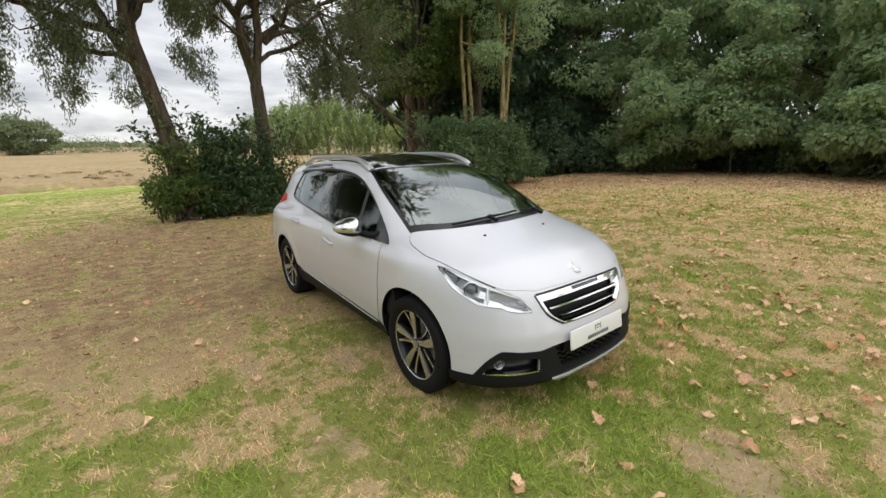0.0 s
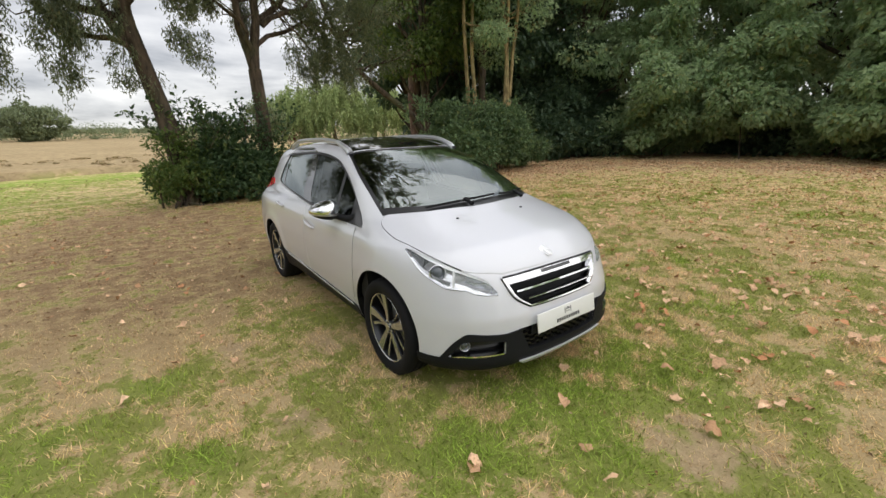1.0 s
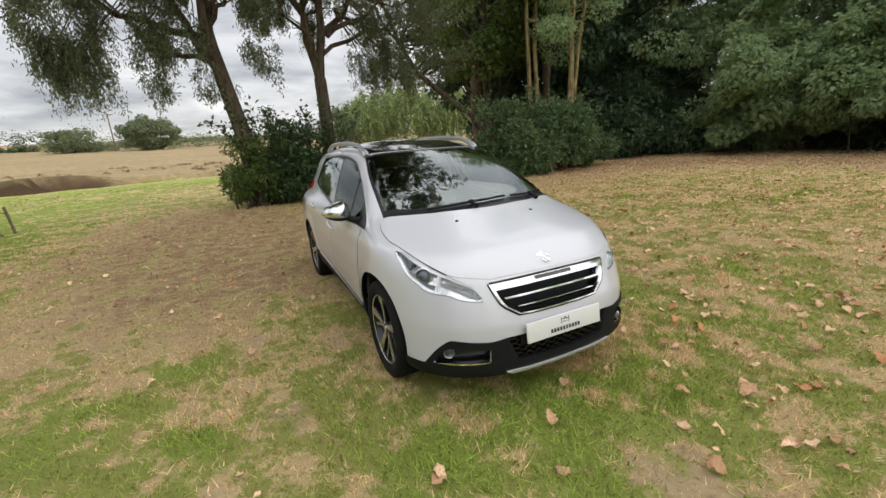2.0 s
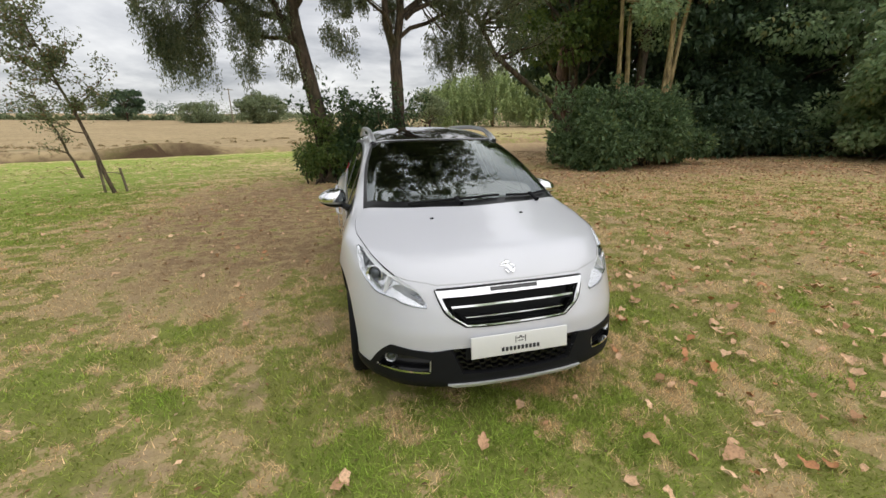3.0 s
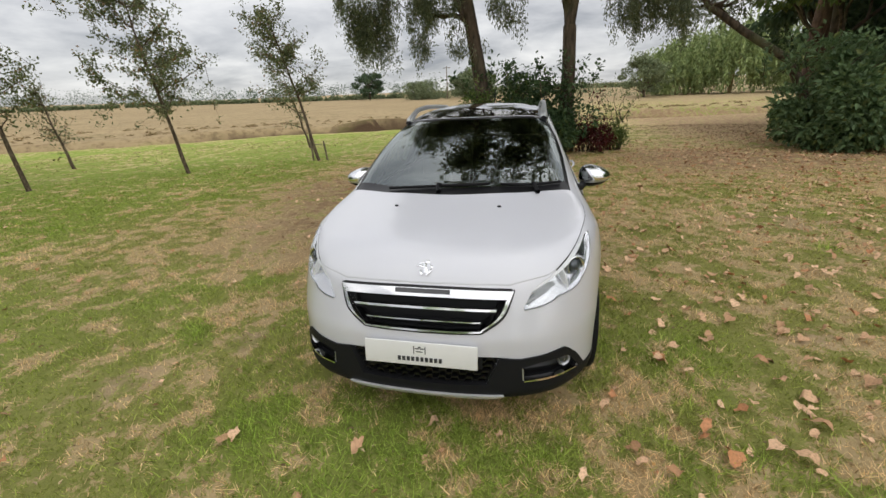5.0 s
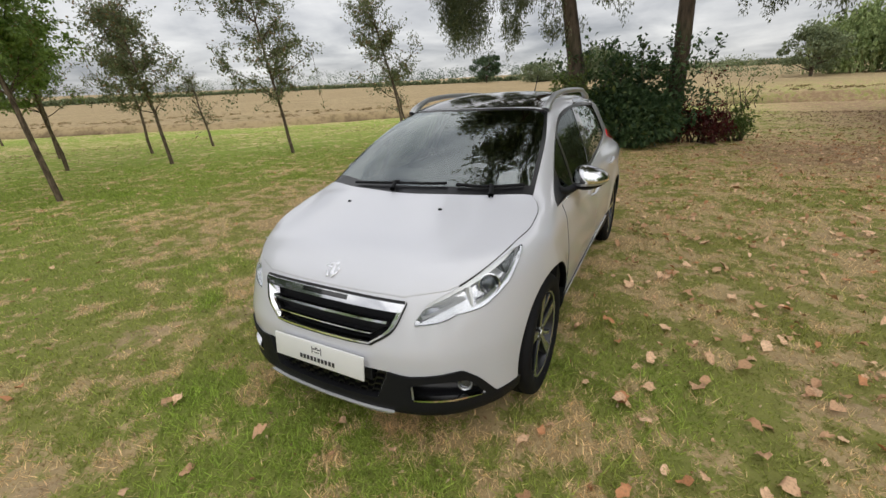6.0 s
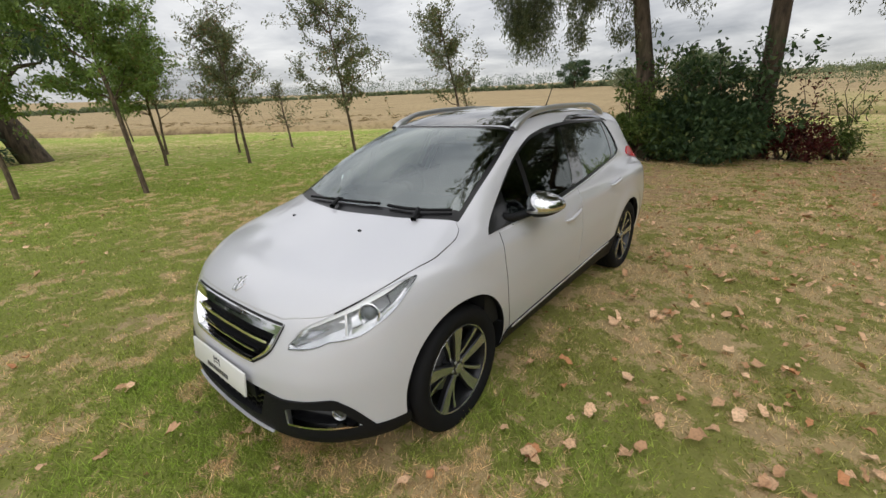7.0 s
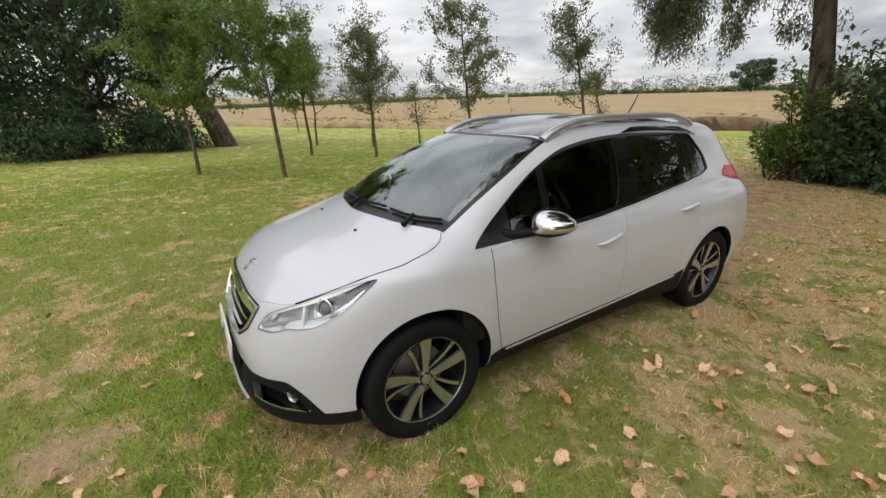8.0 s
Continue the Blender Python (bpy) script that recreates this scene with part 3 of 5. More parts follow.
def leaf_meshes(mats, k=18, stalked=True):
    """A few curled dead leaves, pointed ovals with a midrib and drawn-up edges."""
    rng = np.random.default_rng(8)
    made = []
    for n in range(8):
        L, wide, curl = rng.uniform(.075, .115), rng.uniform(.55, .95), rng.uniform(.25, .95)
        t = np.linspace(0, 1, k // 2 + 1)
        lobe = 1 + .22 * np.sin(t * rng.uniform(11, 19) + n)
        half = wide * L * .5 * np.sin(np.pi * t ** .62) ** .9 * lobe
        rib = np.stack([L * (t - .5), .012 * np.sin(2.5 * t + n), .018 * np.sin(np.pi * t * rng.uniform(.8, 1.6) + n) + .004], -1)
        a = rib + np.stack([.10 * half, half, curl * half * rng.uniform(.3, 1.2) + .010 * np.sin(9 * t + n)], -1)
        b = rib + np.stack([.15 * half, -half * (1 + .15 * np.sin(13 * t)), curl * half * rng.uniform(-.2, 1.1) + .008 * np.sin(7 * t)], -1)
        V = np.concatenate([a, rib, b])
        m = len(t)
        F = [(i, i + 1, m + i + 1, m + i) for i in range(m - 1)] + [(m + i, m + i + 1, 2 * m + i + 1, 2 * m + i) for i in range(m - 1)]
        V[:, 2] -= V[:, 2].min() - .002
        stalk = tubes([(np.array([rib[0], rib[0] + [-.022, .004, .004]]), np.array([.0012, .001]))], 3)
        if stalked:
            F += [tuple(q + len(V)) for q in stalk[1]]
            V = np.concatenate([V, stalk[0]])
        made.append(mesh_of("fallen_leaf", V, np.array(F), mats, True))
    return made


def build_fallen_leaves():
    rng = np.random.default_rng(18)
    shapes, plainer = leaf_meshes(DEAD_LEAF), leaf_meshes(DEAD_LEAF, 6, False)
    seen = [(.30, -1.555), (.29, -1.30), (.52, -1.135), (-.90, -.974), (-1.72, .522), (-1.02, 1.63), (.842, -.465), (.956, -.80), (1.297, -1.143), (1.24, -1.035), (.881, -1.251), (1.434, 1.778), (.925, -.285),
            (1.468, .597), (2.028, .411), (1.891, 1.305), (1.643, 3.337), (2.474, 2.265), (.22, -1.48), (.36, -1.42), (-.26, -.95), (.05, -.93), (.10, -.88), (1.55, -.35), (1.75, .05), (1.62, -.1), (2.2, .75)]
    n = 36000
    x, y = rng.uniform(-9, 17, n), rng.uniform(-4, 15, n)
    f, l, g, b = zone_of(x, y)
    dens = .85 * np.clip((x - .1) / 1.2, 0, 1) * np.clip(1 - np.hypot(x - 6, y - 3) / 16, .1, 1) + .05 + .14 * l + .36 * l * np.clip((x - 3) / 3, 0, 1)
    under = (np.abs(x) < .85) & (y > -.7) & (y < 3.3)
    keep = (rng.uniform(0, 1, n) < dens) & (f < .2) & ~under & (beyond(x, y) < -.5)
    spots = [(a, b) for a, b in seen] + list(zip(x[keep], y[keep]))
    spots = spots[:len(seen)] + spots[len(seen):][:13000]
    spots.sort(key=lambda p: (p not in seen) * 100 + np.hypot(p[0] - 1.2, p[1] + .3))
    rest_v, rest_f, base, arrays = [], [], 0, {}
    for k, me in enumerate(plainer):
        arrays[k] = np.array([v.co for v in me.vertices]), np.array([p.vertices for p in me.polygons])
    ground_z = height(*np.array(spots).T)
    for i, (a, b) in enumerate(spots):
        k = int(rng.integers(8))
        size = rng.uniform(.42, .95)
        m = Matrix.Translation((a, b, ground_z[i] + rng.uniform(.010, .030))) @ Euler((rng.normal() * .22, rng.normal() * .22 + (np.pi if rng.uniform() < .25 else 0), rng.uniform(0, 6.28))).to_matrix().to_4x4() @ Matrix.Diagonal((size, size, size, 1))
        if i < 290:
            ob = tagged(new("fallen_leaf", shapes[k]), "curled tan dead leaf lying on the grass", "leaf", "fallen leaves on the lawn")
            ob.matrix_world = m
        else:
            co, idx = arrays[k]
            M = np.array(m)
            rest_v.append(co @ M[:3, :3].T + M[:3, 3]); rest_f.append(idx + base)
            base += len(co)
    tagged(new("leaf_litter", mesh_of("leaf_litter", np.concatenate(rest_v), np.concatenate(rest_f), DEAD_LEAF, True)), "scattered tan dead leaves farther over the lawn", "leaves", kind="stuff")

# ---- trees and shrubs ----
def ground_at(x, y):
    return float(height(np.array([float(x)]), np.array([float(y)]))[0])


def spot(x, y):
    return (x, y, ground_at(x, y))


def willow(at, seed, label, path, radii, forks, masses, top):
    """A tall willow-like tree: leaning trunk, forks, hanging leafy sprays in loose masses, see-through crown.
    masses: centre and half width along x, centre and half width along y, lowest and highest start, longest twig, number of twigs."""
    rng = np.random.default_rng(seed)
    trunk = [(np.array(path), np.array(radii))]
    limbs = []
    for a, b, r in forks:
        p = wander(a, b, 8, .12, rng)
        limbs.append((p, np.linspace(r, r * .35, 8)))
        for s in range(6):
            q = p[rng.integers(3, 8)]
            limbs.append((wander(q, q + sphere_dirs(1, rng)[0] * [.9, .9, .8] + [0, 0, .5], 6, .12, rng), np.linspace(r * .28, .010, 6)))
    S, L = [], []
    for x, wx, y, wy, z0, z1, longest, n in masses:
        m = max(5, n // 13)
        C = np.stack([rng.uniform(x - wx, x + wx, m), rng.uniform(y - wy, y + wy, m), rng.uniform(z0, z1, m)], -1) - [at[0], at[1], 0]
        for c in C[::2]:
            ends = np.array([np.asarray(p[-1]) for p, r in limbs[:7]] + [q for p, r in limbs[:7] for q in p[4:]])
            q = ends[np.argmin(np.linalg.norm(ends - c, axis=1))]
            limbs.append((wander(q, c, 6, .08, rng), np.linspace(.024, .006, 6)))
        k = rng.integers(0, m, n)
        S.append(C[k] + rng.normal(size=(n, 3)) * [.15, .15, .14]); L.append(rng.uniform(.25, 1, n) * longest)
    crown = strand_leaves(np.concatenate(S), np.concatenate(L), 46, .092, .28, rng, .16)
    high = []
    for b in top[1:]:
        p = wander(top[0], b, 9, .2, rng)
        limbs.append((p, np.linspace(.12, .03, 9)))
        for s in range(14):
            q = p[rng.integers(3, 9)]
            tw = wander(q, q + sphere_dirs(1, rng)[0] * [2.2, 2.2, 1.4], 5, .15, rng)
            limbs.append((tw, np.linspace(.035, .01, 5)))
            high += list(tw[1:])
    high = np.array(high)
    high = high[high[:, 2] > 7.0]
    j = rng.choice(rng.integers(0, len(high), 190), 2200)
    v, f = strand_leaves(high[j] + rng.normal(size=(2200, 3)) * .45, rng.uniform(.4, 1.5, 2200), 12, .25, .45, rng)
    crown = np.concatenate([crown[0], v]), np.concatenate([crown[1], f + len(crown[0])])
    return tree("willow_tree", label, at, trunk, limbs, crown, LEAF_WILLOW, BARK_DARK, "trees behind the car")


willow(spot(-1.1, 10.1), 11, "tall leaning willow with dark furrowed bark above a bush",
       [(.12, 0, -.2), (.06, 0, .9), (-.04, .05, 1.9), (-.24, .1, 3.0), (-.42, .1, 4.0)], [.34, .245, .205, .185, .17],
       [((-.40, .1, 3.8), (-.7, .3, 8.2), .17), ((-.24, .1, 3.0), (-1.8, -.1, 6.2), .13), ((-.42, .1, 4.0), (.9, -1.1, 7.4), .11),
        ((-.8, .2, 5.0), (-2.6, -1.2, 5.9), .10), ((-.45, .1, 4.2), (-3.6, .3, 5.4), .10), ((-.45, .1, 4.4), (.2, -1.8, 5.6), .07),
        ((-.36, .1, 3.6), (-2.4, -.3, 4.9), .07)],
       [(-4.4, .65, 9.9, .6, 3.5, 5.9, 1.15, 430), (-2.55, .45, 9.9, .4, 3.2, 5.4, .8, 170), (-.35, .4, 9.6, .5, 3.8, 5.6, .7, 90), (-2.4, .9, 10, .8, 5.0, 6.4, .8, 110), (-1.75, .3, 9.9, .3, 3.0, 4.2, .5, 30)], [(-.8, .2, 6.0), (-1.2, .5, 12.5), (.6, -4.5, 12.0), (.4, -7.5, 11.5), (-2.8, -1.5, 11.0), (-2.0, 1.5, 11.5)])
willow(spot(1.2, 10.9), 12, "upright forked willow with dark bark above a bush",
       [(0, 0, -.2), (0, 0, 1.0), (.03, 0, 2.2), (.0, 0, 3.4)], [.31, .22, .185, .175],
       [((0, 0, 3.3), (-.8, .1, 7.6), .13), ((0, 0, 3.4), (.7, -.4, 8.4), .14), ((.2, -.1, 4.6), (2.7, .3, 6.4), .10),
        ((-.3, 0, 5.2), (.6, -2.4, 7.4), .09), ((.3, -.2, 4.5), (2.6, -.5, 5.4), .08), ((0, 0, 3.9), (-1.3, -.6, 5.4), .07), ((.1, 0, 4.0), (3.4, .8, 5.6), .07)],
       [(.35, .45, 10.8, .5, 4.4, 5.9, .6, 80), (2.5, .8, 10.7, .6, 3.1, 5.6, .8, 170), (4.0, .7, 10.8, .7, 3.2, 5.6, .9, 150), (1.6, .6, 10.9, .7, 5.0, 6.2, .9, 90)], [(0, 0, 5.5), (.3, .2, 13.0), (.6, -7.8, 12.5), (2.4, -5.5, 12.5), (1.2, -2.4, 12.0), (-1.0, -2.0, 12.5), (2.8, .8, 11.5)])


def bush(name, label, at, radii, seed, mat, count, size, slim=.5, stems=14, shoots=0, category="bush", droop=.15):
    """A dense shrub of leafy clumps down to the ground, with stems inside and loose shoots above."""
    rng = np.random.default_rng(seed)
    rx, ry, rz = radii
    n = 64
    d = sphere_dirs(n, rng)
    d[:, 2] = np.abs(d[:, 2]) * 1.0 - .05
    C = d * [rx * .78, ry * .78, rz * .74] * rng.uniform(.45, 1.12, (n, 1)) * (1 + .22 * np.sin(2.3 * d[:, :1] * rx + seed) * d[:, 2:]) + [0, 0, .16 * rz]
    C[:, 2] = np.maximum(C[:, 2], .22)
    R = rng.uniform(.13, .32, n) * min(rx, rz)
    V, F = clump_leaves(C, R, count, size, slim, rng, .8, droop)
    V[:, 2] = np.maximum(V[:, 2], .02)
    limbs = [(wander((rng.normal() * .25 * rx, rng.normal() * .2 * ry, -.05), c, 6, .07, rng), np.linspace(.03, .008, 6)) for c in C[:stems]]
    for _ in range(shoots):
        a = np.array([rng.uniform(-.8, .8) * rx, rng.uniform(-.6, .6) * ry, rz * .75])
        b = a + [rng.normal() * .35, rng.normal() * .3, rng.uniform(.5, 1.1)]
        p = wander(a, b, 7, .05, rng)
        limbs.append((p, np.linspace(.010, .003, 7)))
        q = p[rng.integers(1, 7, 34)] + rng.normal(size=(34, 3)) * .07
        v, f = leaves(q, rng.normal(size=(34, 3)) + [0, 0, .4], size, slim, rng)
        F = np.concatenate([F, f + len(V)]); V = np.concatenate([V, v])
    ob = empty(name, label, category, "", at)
    part("branchwork", mesh_of("branchwork", *tubes(limbs, 5), BARK_DARK, True), None, ob)
    part("foliage", mesh_of("foliage", V, F, mat), None, ob)
    return ob


bush("bush", "dense dark-green bush round two willow trunks", spot(.15, 10.35), (1.9, 1.3, 2.05), 21, LEAF_BUSH, 15000, .13, .55, shoots=34)
bush("bush", "light-green shrub edge beside the dark bush", spot(-1.05, 9.75), (1.05, .85, 1.8), 22, LEAF_SHRUB, 6500, .09, .5, shoots=5)
bush("red_shrub", "dark red-leaved shrub below the willow", spot(1.85, 10.8), (.85, .65, 1.35), 23, LEAF_RED, 3000, .085, .5, shoots=4, category="shrub")
bush("bush", "yellow-green leggy shrub beside the red shrub", spot(2.7, 11.6), (.5, .45, 1.1), 24, LEAF_SHRUB, 1800, .08, .4, shoots=8)
bush("laurel_bush", "wide dark-green laurel bush on leaf litter", spot(9.2, 10.7), (3.7, 1.8, 2.5), 25, LEAF_LAUREL, 27000, .17, .5, stems=20, shoots=40)
bush("laurel_bush", "dark-green laurel bush under the trees", spot(15.6, 13.2), (2.4, 1.6, 2.2), 26, LEAF_BUSH, 12000, .15, .5)


def sapling(at, seed, tall, lean, bare, count, mat, label, spread=1.1, stakes=0):
    """A slim young tree, wind-bent, with a sparse crown of fine twigs."""
    rng = np.random.default_rng(seed)
    top = np.array([lean[0], lean[1], tall])
    tr = wander((0, 0, -.1), top * [.9, .9, .9], 10, .03, rng)
    trunk = [(tr, np.linspace(.055, .012, 10))]
    limbs, P, D = [], [], []
    for _ in range(26):
        t = rng.uniform(bare, 1)
        a = tr[0] + (tr[-1] - tr[0]) * t
        a = tr[min(9, int(t * 9))]
        g = rng.uniform(0, 2 * np.pi)
        out = spread * (1.15 - t * .75) * rng.uniform(.5, 1.1)
        b = a + [np.cos(g) * out + lean[0] * .25, np.sin(g) * out + lean[1] * .25, out * rng.uniform(.35, 1.0)]
        p = wander(a, b, 7, .05, rng)
        limbs.append((p, np.linspace(.016, .003, 7)))
        for _ in range(3):
            q = p[rng.integers(2, 7)]
            e = q + rng.normal(size=3) * .28 * spread + [lean[0] * .1, lean[1] * .1, .1]
            tw = wander(q, e, 4, .02, rng)
            limbs.append((tw, np.linspace(.006, .002, 4)))
            k = count // 78
            P.append(tw[rng.integers(0, 4, k)] + rng.normal(size=(k, 3)) * .07)
        k = count // 50
        P.append(p[rng.integers(2, 7, k)] + rng.normal(size=(k, 3)) * .09)
    P = np.concatenate(P)
    D = rng.normal(size=P.shape) + [lean[0] * .5, lean[1] * .5, -.3]
    ob = tree("young_tree", label, at, trunk, limbs, leaves(P, D, .085, .55, rng), mat, BARK_YOUNG, "young trees on the lawn")
    for s in range(stakes):
        p = np.array([(.22 - .5 * s, .12, -.1), (.16 - .45 * s, .1, .62 + .2 * s)])
        part("stake", mesh_of("stake", *tubes([(p, np.array([.03, .028]))], 6), WOOD_STAKE), None, ob, "short weathered wooden stake")
    if stakes:
        part("tie", mesh_of("tie", *tubes([(np.array([(.18, .1, .48), (-.02, .0, .52), (-.3, .1, .50)]), np.full(3, .012))], 5), WOOD_STAKE), None, ob, "dark tree tie")
    return ob


sapling(spot(-6.3, 9.8), 31, 4.9, (-1.35, .25), .42, 3300, LEAF_THIN, "thin wind-bent young tree with stakes and sparse leaves", 1.5, 2)
sapling(spot(-9.1, 14.2), 32, 3.2, (-1.0, .2), .4, 500, LEAF_THIN, "small thin young tree leaning in the wind", .7)
sapling(spot(-9.2, 7.6), 33, 5.3, (-.9, .1), .36, 5600, LEAF_THIN, "young tree with a leaning trunk and an open crown", 2.0)
sapling(spot(-8.35, 1.3), 34, 6.3, (-.75, -.35), .42, 17000, LEAF_YOUNG, "young tree with a full fresh-green crown", 1.9)
sapling(spot(-10.5, -.45), 35, 4.5, (-.5, -.3), .46, 9500, LEAF_YOUNG, "young tree with a bright-green crown", 1.75)
sapling(spot(-11.2, 4.95), 36, 4.9, (-1.2, .1), .34, 4400, LEAF_THIN, "wind-bent young tree with rust-tinged leaves", 1.45)
sapling(spot(-13.3, 3.3), 37, 5.2, (-.4, -.1), .34, 7000, LEAF_YOUNG, "young tree with a dense upright crown", 1.6)
sapling(spot(-17.5, 4.7), 38, 4.6, (-.4, 0), .3, 3600, LEAF_THIN, "young tree farther down the lawn", 1.5)
sapling(spot(-15.3, 6.6), 39, 5.4, (-.5, .1), .34, 4600, LEAF_THIN, "upright young tree with a narrow crown", 1.3)
sapling(spot(-15.0, 8.8), 40, 3.0, (-.9, .2), .35, 700, LEAF_THIN, "short leaning young tree with rusty leaves", .8)
sapling(spot(-31.5, 7.3), 41, 4.4, (-.3, 0), .3, 900, LEAF_YOUNG, "distant young tree near the ditch", 1.0)


def wood_edge():
    """The wood that closes the lawn: layered broad-leaved trees, darker ones behind."""
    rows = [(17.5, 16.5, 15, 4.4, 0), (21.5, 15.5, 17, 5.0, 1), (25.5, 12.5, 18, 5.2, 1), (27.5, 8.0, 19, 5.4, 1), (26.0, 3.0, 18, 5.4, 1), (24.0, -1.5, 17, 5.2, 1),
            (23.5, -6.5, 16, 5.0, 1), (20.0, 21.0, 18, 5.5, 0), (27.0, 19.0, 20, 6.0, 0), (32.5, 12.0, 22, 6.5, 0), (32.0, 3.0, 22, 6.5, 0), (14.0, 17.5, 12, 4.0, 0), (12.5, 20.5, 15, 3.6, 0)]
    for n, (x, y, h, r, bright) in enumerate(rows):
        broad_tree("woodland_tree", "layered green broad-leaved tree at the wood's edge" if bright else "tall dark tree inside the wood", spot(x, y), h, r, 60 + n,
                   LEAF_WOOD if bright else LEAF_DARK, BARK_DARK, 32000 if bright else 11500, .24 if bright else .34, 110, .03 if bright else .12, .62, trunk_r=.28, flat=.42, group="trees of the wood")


wood_edge()
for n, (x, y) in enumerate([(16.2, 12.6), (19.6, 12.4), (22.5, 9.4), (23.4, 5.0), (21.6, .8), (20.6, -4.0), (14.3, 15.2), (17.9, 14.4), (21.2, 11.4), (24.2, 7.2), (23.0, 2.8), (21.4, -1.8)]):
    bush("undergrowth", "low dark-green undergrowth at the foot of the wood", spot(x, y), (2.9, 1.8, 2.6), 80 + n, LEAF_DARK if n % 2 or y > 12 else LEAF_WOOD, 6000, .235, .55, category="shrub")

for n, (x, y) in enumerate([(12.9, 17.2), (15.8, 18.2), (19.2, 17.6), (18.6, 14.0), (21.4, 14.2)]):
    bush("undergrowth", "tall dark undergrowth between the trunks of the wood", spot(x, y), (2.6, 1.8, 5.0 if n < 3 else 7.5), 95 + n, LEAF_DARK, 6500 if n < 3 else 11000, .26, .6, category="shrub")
for n, (x, y) in enumerate([(19.8, 8.4), (20.4, 5.0), (19.8, 1.0), (18.8, -3.0)]):
    bush("sycamore_thicket", "tall light-green sycamore thicket with boughs down to the litter", spot(x, y), (2.9, 2.0, 7.2), 90 + n, LEAF_WOOD, 24000, .20, .75, stems=1, category="thicket", droop=1.0)


def stems(at, seed, tops, r, mat, label, crown_n, leaf, size=.16):
    """A many-stemmed tree with long bare stems and leaves high up."""
    rng = np.random.default_rng(seed)
    trunk, ends = [], []
    for top in tops:
        p = wander((top[0] * .12, top[1] * .12, -.1), top, 9, .09, rng)
        trunk.append((p, np.linspace(r, r * .35, 9)))
        ends += list(p[6:])
        for _ in range(5):
            q = p[rng.integers(4, 9)]
            e = q + sphere_dirs(1, rng)[0] * [2.0, 2.0, 1.0]
            tw = wander(q, e, 6, .1, rng)
            trunk.append((tw, np.linspace(r * .3, .012, 6)))
            ends += list(tw[3:])
    C = np.array(ends) + rng.normal(size=(len(ends), 3)) * .4
    return tree("woodland_tree", label, at, trunk, [], clump_leaves(C, rng.uniform(.5, .95, len(C)), crown_n, size, .55, rng, .55), leaf, mat, "trees of the wood")


stems(spot(11.2, 11.2), 101, [(-.35, .2, 12.0), (1.1, .1, 12.5), (.5, .6, 13)], .095, BARK_PALE, "many-stemmed tree with pale yellowish bark behind the laurel", 9000, LEAF_WOOD)
stems(spot(10.1, 11.9), 102, [(-.4, .2, 12), (.35, .3, 12.6)], .10, BARK_PALE, "twin-stemmed tree with pale bark behind the laurel", 9000, LEAF_WOOD)
stems(spot(10.4, 16.8), 103, [(-.1, .2, 14)], .38, BARK_RED, "tree with a reddish-brown trunk behind the laurel", 9000, LEAF_DARK)
stems(spot(12.4, 14.2), 104, [(0, .2, 13.5), (.5, .3, 13.0)], .2, BARK_DARK, "dark double-stemmed tree in the wood", 9000, LEAF_DARK)


def leaning_tree():
    rng = np.random.default_rng(105)
    p = np.array([(0, 0, -.1), (-.7, -.2, 1.3), (-1.4, -.4, 2.3), (-2.7, -.5, 3.1), (-3.8, -.5, 3.9), (-4.4, -.5, 4.9), (-5.0, -.4, 6.4)])
    trunk = [(p, np.array([.17, .145, .125, .11, .095, .08, .04]))]
    C, limbs = [], []
    for _ in range(22):
        q = p[rng.integers(4, 7)]
        e = q + sphere_dirs(1, rng)[0] * [2.2, 1.6, 1.2] + [0, 0, .9]
        tw = wander(q, e, 6, .12, rng)
        limbs.append((tw, np.linspace(.05, .008, 6)))
        C += list(tw[2:])
    C = np.array(C)
    tree("leaning_tree", "tree leaning far out with a bowed bare limb", spot(9.0, 13.4), trunk, limbs, clump_leaves(C, np.full(len(C), .5), 7000, .12, .5, rng, .7), LEAF_WILLOW, BARK_DARK)


leaning_tree()
broad_tree("woodland_tree", "mid-green maple-like tree behind the leaning limb", spot(9.9, 15.4), 12, 3.4, 107, LEAF_SHRUB, BARK_DARK, 16000, .20, 70, .30, .7, trunk_r=.2, group="trees of the wood", droop=.7)

# the dark trees past the young ones
for n, (x, y, h, r) in enumerate([(-22, -4, 9, 4.6), (-20, -9, 11, 5.2), (-26, -1.5, 11, 4.6), (-19, -14, 10, 5), (-28, -8, 13, 6)]):
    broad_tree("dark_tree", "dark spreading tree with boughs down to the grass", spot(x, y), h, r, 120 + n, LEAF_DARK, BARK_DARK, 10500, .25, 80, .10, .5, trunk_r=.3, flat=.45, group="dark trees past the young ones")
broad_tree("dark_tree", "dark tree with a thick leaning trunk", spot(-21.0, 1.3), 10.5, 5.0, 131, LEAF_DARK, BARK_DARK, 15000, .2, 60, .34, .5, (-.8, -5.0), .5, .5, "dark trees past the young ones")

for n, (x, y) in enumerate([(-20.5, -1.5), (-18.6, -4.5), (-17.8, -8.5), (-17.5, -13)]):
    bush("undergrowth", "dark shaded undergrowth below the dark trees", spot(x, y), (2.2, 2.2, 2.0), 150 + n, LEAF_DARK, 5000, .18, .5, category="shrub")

# unseen trees added on the rest of the lawn, to close it and fill reflections
for n, (x, y) in enumerate([(-14, -24), (-4, -27), (7, -26), (16, -20)]):
    broad_tree("unseen_tree", "unseen broad green tree added on the lawn's open side", spot(x, y), 9 + n % 3, 4.5, 140 + n, LEAF_WOOD, BARK_DARK, 6000, .32, 50, .12, .6, group="trees round the lawn")


